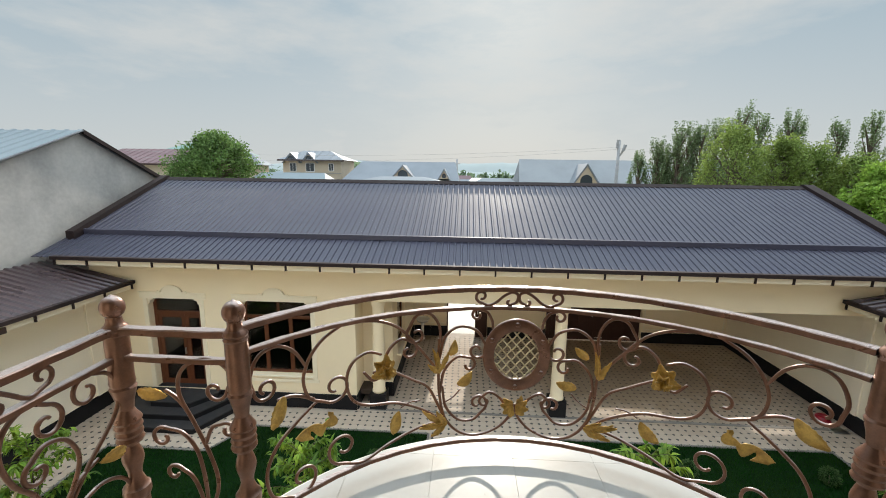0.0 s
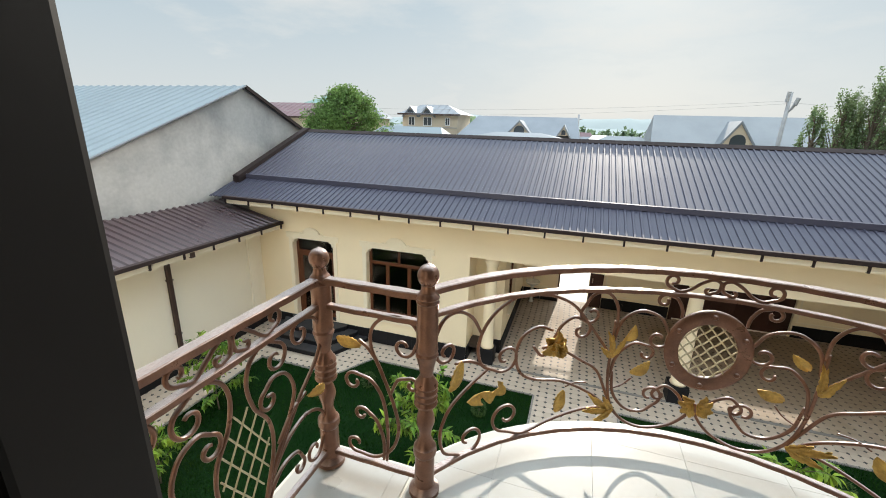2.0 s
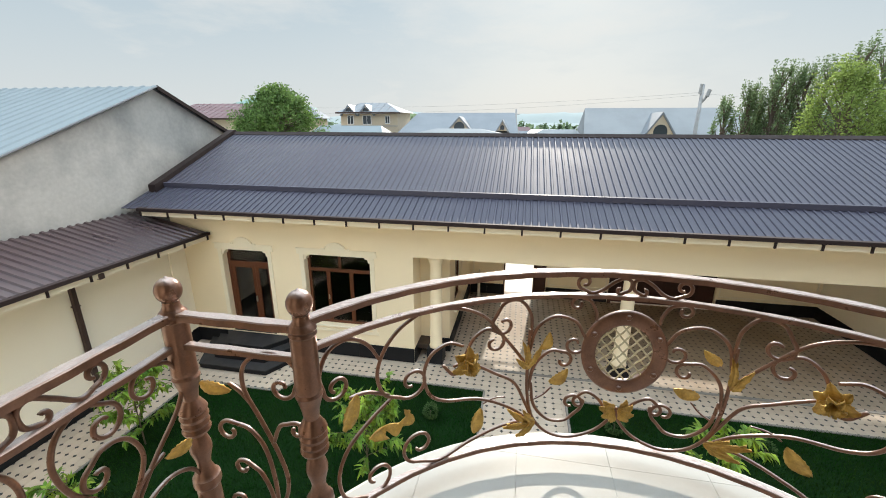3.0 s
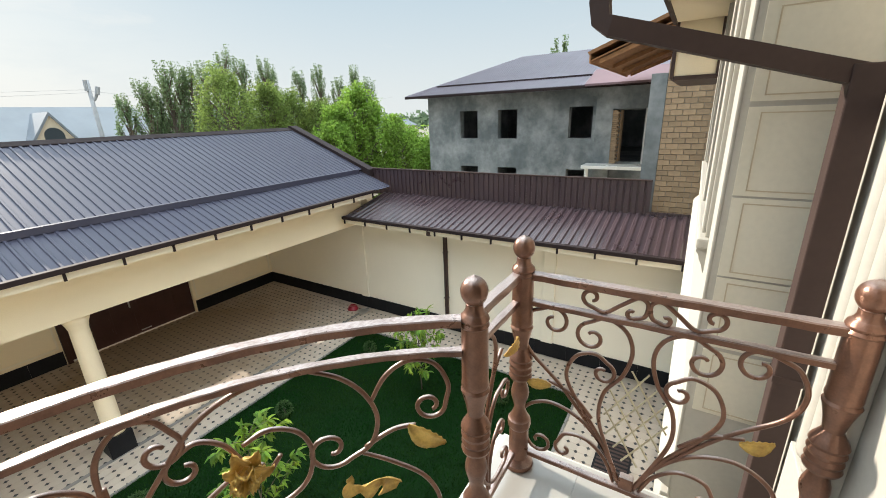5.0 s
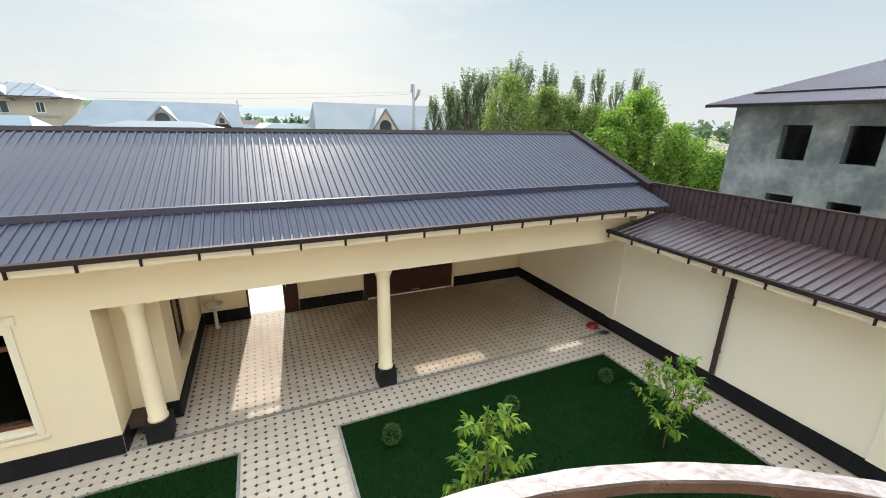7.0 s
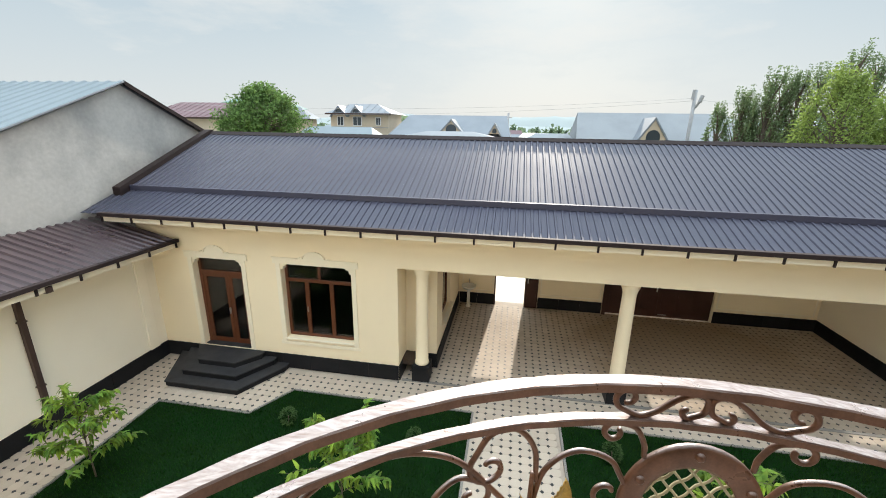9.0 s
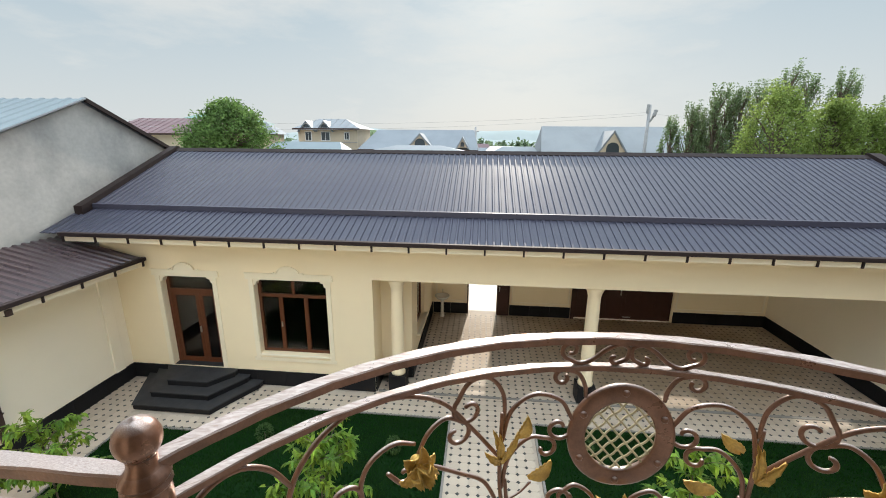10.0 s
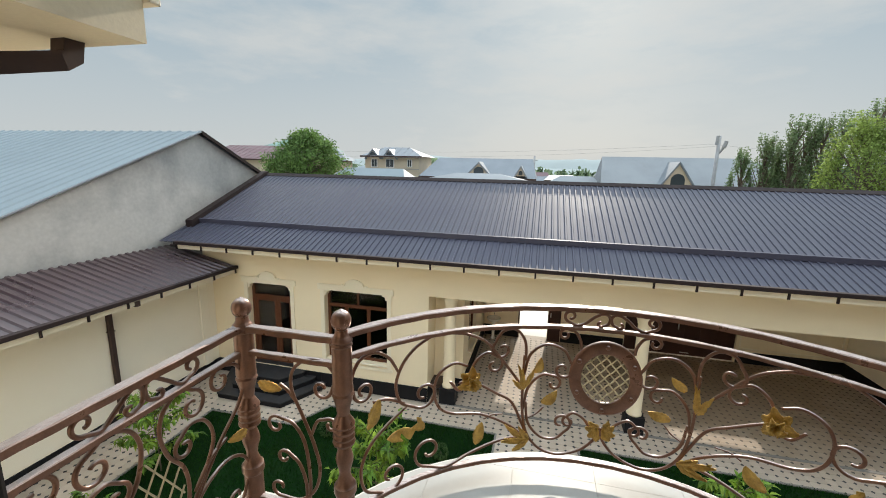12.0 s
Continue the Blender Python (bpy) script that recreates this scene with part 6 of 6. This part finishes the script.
# hills
for nm, yy, hgt, sd, x0, x1 in (("backdrop_hills", 1250, 66, 3, -900, 1000), ("backdrop_ridge", 800, 22, 8, -700, 800)):
    bm = bmesh.new()
    rows_ = []
    for k, dz in ((0, 0), (60, 0.7), (140, 1.0), (260, 0.4)):
        rows_.append([bm.verts.new((x, yy + k, -1 + hgt * dz * (0.35 + 0.65 * (0.5 + 0.5 * noise.noise((x * 0.0035, sd, 0))) + 0.06 * noise.noise((x * 0.03, sd, 2))))) for x in np.linspace(x0, x1, 120)])
    for a, b in zip(rows_, rows_[1:]):
        for i in range(119):
            bm.faces.new((a[i], a[i + 1], b[i + 1], b[i]))
    solid(nm, bm, M_HILL, "low blue-green hills, horizon haze added as a faint glow", "hills", kind="structure", smooth=True)

# poles and wires
def street_pole(x, y, h, lamp, label):
    t = thing("utility_pole", label, "pole", at=(x, y, -0.25))
    part("shaft", tube(bmesh.new(), [(0, 0, 0), (0, 0, h / 2), (0, 0, h)], 0.17, 10, lambda k: 1.15 - 0.35 * k), M_POLE, t, smooth=True)
    if not lamp:
        part("crossarm", boxes((-0.5, 0.5, -0.05, 0.05, h - 0.7, h - 0.6)), M_POLE, t)
    if lamp:
        part("lamp_arm", tube(bmesh.new(), spline([(0, 0, h - 1.5), (0.22, -0.1, h - 1.25), (0.42, -0.2, h - 0.75)], 5), 0.10, 8), M_POLE, t)
        part("lamp_head", tube(bmesh.new(), [(0.36, -0.2, h - 1.0), (0.5, -0.22, h - 0.45)], 0.16, 8), M_POLE, t, "grey lamp head")
        part("pole_cap", tube(bmesh.new(), [(-0.14, 0, h - 0.75), (-0.1, 0, h + 0.02)], 0.15, 8), M_POLE, t)
    return t


street_pole(15.45, 40.8, 10.2, True, "pale concrete utility pole with a lamp head")
street_pole(-0.4, 62, 9.0, False, "thin utility pole beyond the roofs")
for i, (a, b, sag) in enumerate((((15.4, 40.8, 9.3), (-60, 42, 10.2), 1.5), ((15.42, 40.8, 9.1), (-60, 41, 9.6), 1.7), ((15.48, 40.8, 9.2), (60, 47, 9.9), 1.2))):
    pts = [Vector(a).lerp(Vector(b), k) - Vector((0, 0, sag * 4 * k * (1 - k))) for k in np.linspace(0, 1, 24)]
    solid("overhead_wire", tube(bmesh.new(), pts, 0.009, 5), M_POLE, "thin sagging overhead wire", "wire", "overhead wires")

# ---- pieces: balcony tiles, bricks, paving ----
def clip(poly, hull):
    """Clips a polygon by a convex outline that runs counter-clockwise."""
    for (ax, ay), (bx, by) in zip(hull, hull[1:] + hull[:1]):
        out = []
        for p, q in zip(poly, poly[1:] + poly[:1]):
            sp = (bx - ax) * (p[1] - ay) - (by - ay) * (p[0] - ax)
            sq = (bx - ax) * (q[1] - ay) - (by - ay) * (q[0] - ax)
            if sp >= 0:
                out.append(p)
            if (sp >= 0) != (sq >= 0):
                k = sp / (sp - sq)
                out.append((p[0] + k * (q[0] - p[0]), p[1] + k * (q[1] - p[1])))
        poly = out
        if len(poly) < 3:
            return []
    return poly


bt = thing("balcony_floor", "large white ceramic tiles on the balcony", "floor", kind="structure")
bowed = [(0.06, -0.18), (2.44, -0.18)] + arc(RB + 0.13, 30, 57)[::-1]
left_strip, right_strip = [(-0.43, -0.18), (0.058, -0.18), (0.058, 1.70), (-0.43, 1.70)], [(2.442, -0.18), (2.93, -0.18), (2.93, 1.70), (2.442, 1.70)]
for hull in (left_strip, bowed, right_strip):
    for i in range(-5, 5):
        for j in range(-6, 2):
            u, v = 1.25 + 0.42 * i, 2.19 + 0.42 * j
            g = 0.0007
            poly = clip([(u + g, v + g), (u + 0.42 - g, v + g), (u + 0.42 - g, v + 0.42 - g), (u + g, v + 0.42 - g)], hull)
            if len(poly) > 2:
                part("tile", prism(bmesh.new(), poly, "z", FZ - 0.011, FZ), M_TILE, bt)

brick_me = mesh_of(boxes((0, 0.05, 0.006, 0.264, 0.006, 0.124), bevel=0.005), "brick", M_BRICK)
half_me = mesh_of(boxes((0, 0.05, 0.006, 0.129, 0.006, 0.124), bevel=0.005), "brick", M_BRICK)
rng = np.random.default_rng(31)
for r in range(33):
    z = 3.35 + r * 0.13
    y = 1.95
    if r % 2:
        y -= 0.135
        b = part("brick", half_me, M_BRICK, bh)
        b.location = (13.01 + rng.uniform(-0.006, 0.006), y, z)
    for k in range(7):
        y -= 0.27
        b = part("brick", brick_me, M_BRICK, bh)
        b.location = (13.01 + rng.uniform(-0.008, 0.006), y, z)

CELL, CUT = 0.2, 0.043


def paver_outline(x, y, s=CELL, c=CUT, g=0.0008):
    a, b = x + g, x + s - g
    d, e = y + g, y + s - g
    return [(a + c, d), (b - c, d), (b, d + c), (b, e - c), (b - c, e), (a + c, e), (a, e - c), (a, d + c)]


def add_prism(verts, faces, o, z0, z1, ch=0.003):
    n, i = len(o), len(verts)
    cx, cy = sum(p[0] for p in o) / n, sum(p[1] for p in o) / n
    verts += [(x, y, z0) for x, y in o] + [(x, y, z1 - ch * 0.7) for x, y in o]
    verts += [(x + (cx - x) * ch / CELL * 2, y + (cy - y) * ch / CELL * 2, z1) for x, y in o]
    for k in range(n):
        m = (k + 1) % n
        faces.append((i + k, i + m, i + n + m, i + n + k))
        faces.append((i + n + k, i + n + m, i + 2 * n + m, i + 2 * n + k))
    faces.append(tuple(i + 2 * n + k for k in range(n)))


pav = thing("yard_paving", "pale octagonal pavers with small black insets", "paving", kind="structure")
NEAR = (0.18, 2.17, 5.5, 9.6)
verts, faces, dv, df_ = [], [], [], []
pv, pf = [], []
add_prism(pv, pf, paver_outline(0, 0), -0.02, 0.0)
paver_me = from_lists("paver", pv, pf, M_PAVER)
pv, pf = [], []
add_prism(pv, pf, [(-0.041, 0), (0, -0.041), (0.041, 0), (0, 0.041)], -0.02, -0.001, 0.003)
inset_me = from_lists("inset", pv, pf, M_DOT)
step_poly = [(-8.45, 10.5), (-7.78, 9.09), (-5.74, 9.09), (-5.11, 10.3), (-5.11, 10.5)]
rng = np.random.default_rng(41)
near_n = 0
for i in range(int((XR - XL) / CELL)):
    for j in range(85):
        x, y = XL + 0.03 + i * CELL, -1.0 + j * CELL
        xc, yc = x + 0.1, y + 0.1
        if yc > BY - 0.05 or (yc > FY - 0.02 and xc < -1.9) or (yc > 11.25 and xc < -1.0) or inside(step_poly, xc, yc):
            continue
        if inside(LAWN1, xc, yc) or inside(LAWN2, xc, yc) or (xc < 3.0 and xc > -9 and yc < 0.6):
            continue
        dz = rng.uniform(-0.002, 0.0015)
        if NEAR[0] < xc < NEAR[1] and NEAR[2] < yc < NEAR[3] and near_n < 280:
            near_n += 1
            p = part("paver", paver_me, M_PAVER, pav)
            p.location = (x, y, dz)
            q = part("inset", inset_me, M_DOT, pav)
            q.location = (x, y, 0)
        else:
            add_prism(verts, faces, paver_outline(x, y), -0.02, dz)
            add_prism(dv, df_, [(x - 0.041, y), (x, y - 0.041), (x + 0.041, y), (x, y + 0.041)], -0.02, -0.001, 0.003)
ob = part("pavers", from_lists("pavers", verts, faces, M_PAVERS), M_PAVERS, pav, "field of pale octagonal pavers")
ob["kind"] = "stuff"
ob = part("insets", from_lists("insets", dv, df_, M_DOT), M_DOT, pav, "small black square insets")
ob["kind"] = "stuff"

# kerbs: lawn edging and the porch threshold
kb = thing("kerb", "grey stone edging round the lawns and porch", "kerb", kind="structure")


def kerb_run(a, b, w=0.05, top=0.03):
    a, b = Vector((*a, 0)), Vector((*b, 0))
    n = max(1, round((b - a).length / 0.8))
    d = (b - a).normalized()
    s = Vector((-d.y, d.x, 0)) * w / 2
    for i in range(n):
        p, q = a.lerp(b, i / n) + d * 0.003, a.lerp(b, (i + 1) / n) - d * 0.003
        part("kerb_stone", prism(bmesh.new(), [(p + s)[:2], (q + s)[:2], (q - s)[:2], (p - s)[:2]], "z", -0.02, top), M_KERB, kb)


for poly in (LAWN1, LAWN2):
    for a, b in zip(poly, poly[1:] + poly[:1]):
        kerb_run(a, b)
kerb_run((-1.85, 10.53), (11.3, 10.53), 0.09, 0.012)
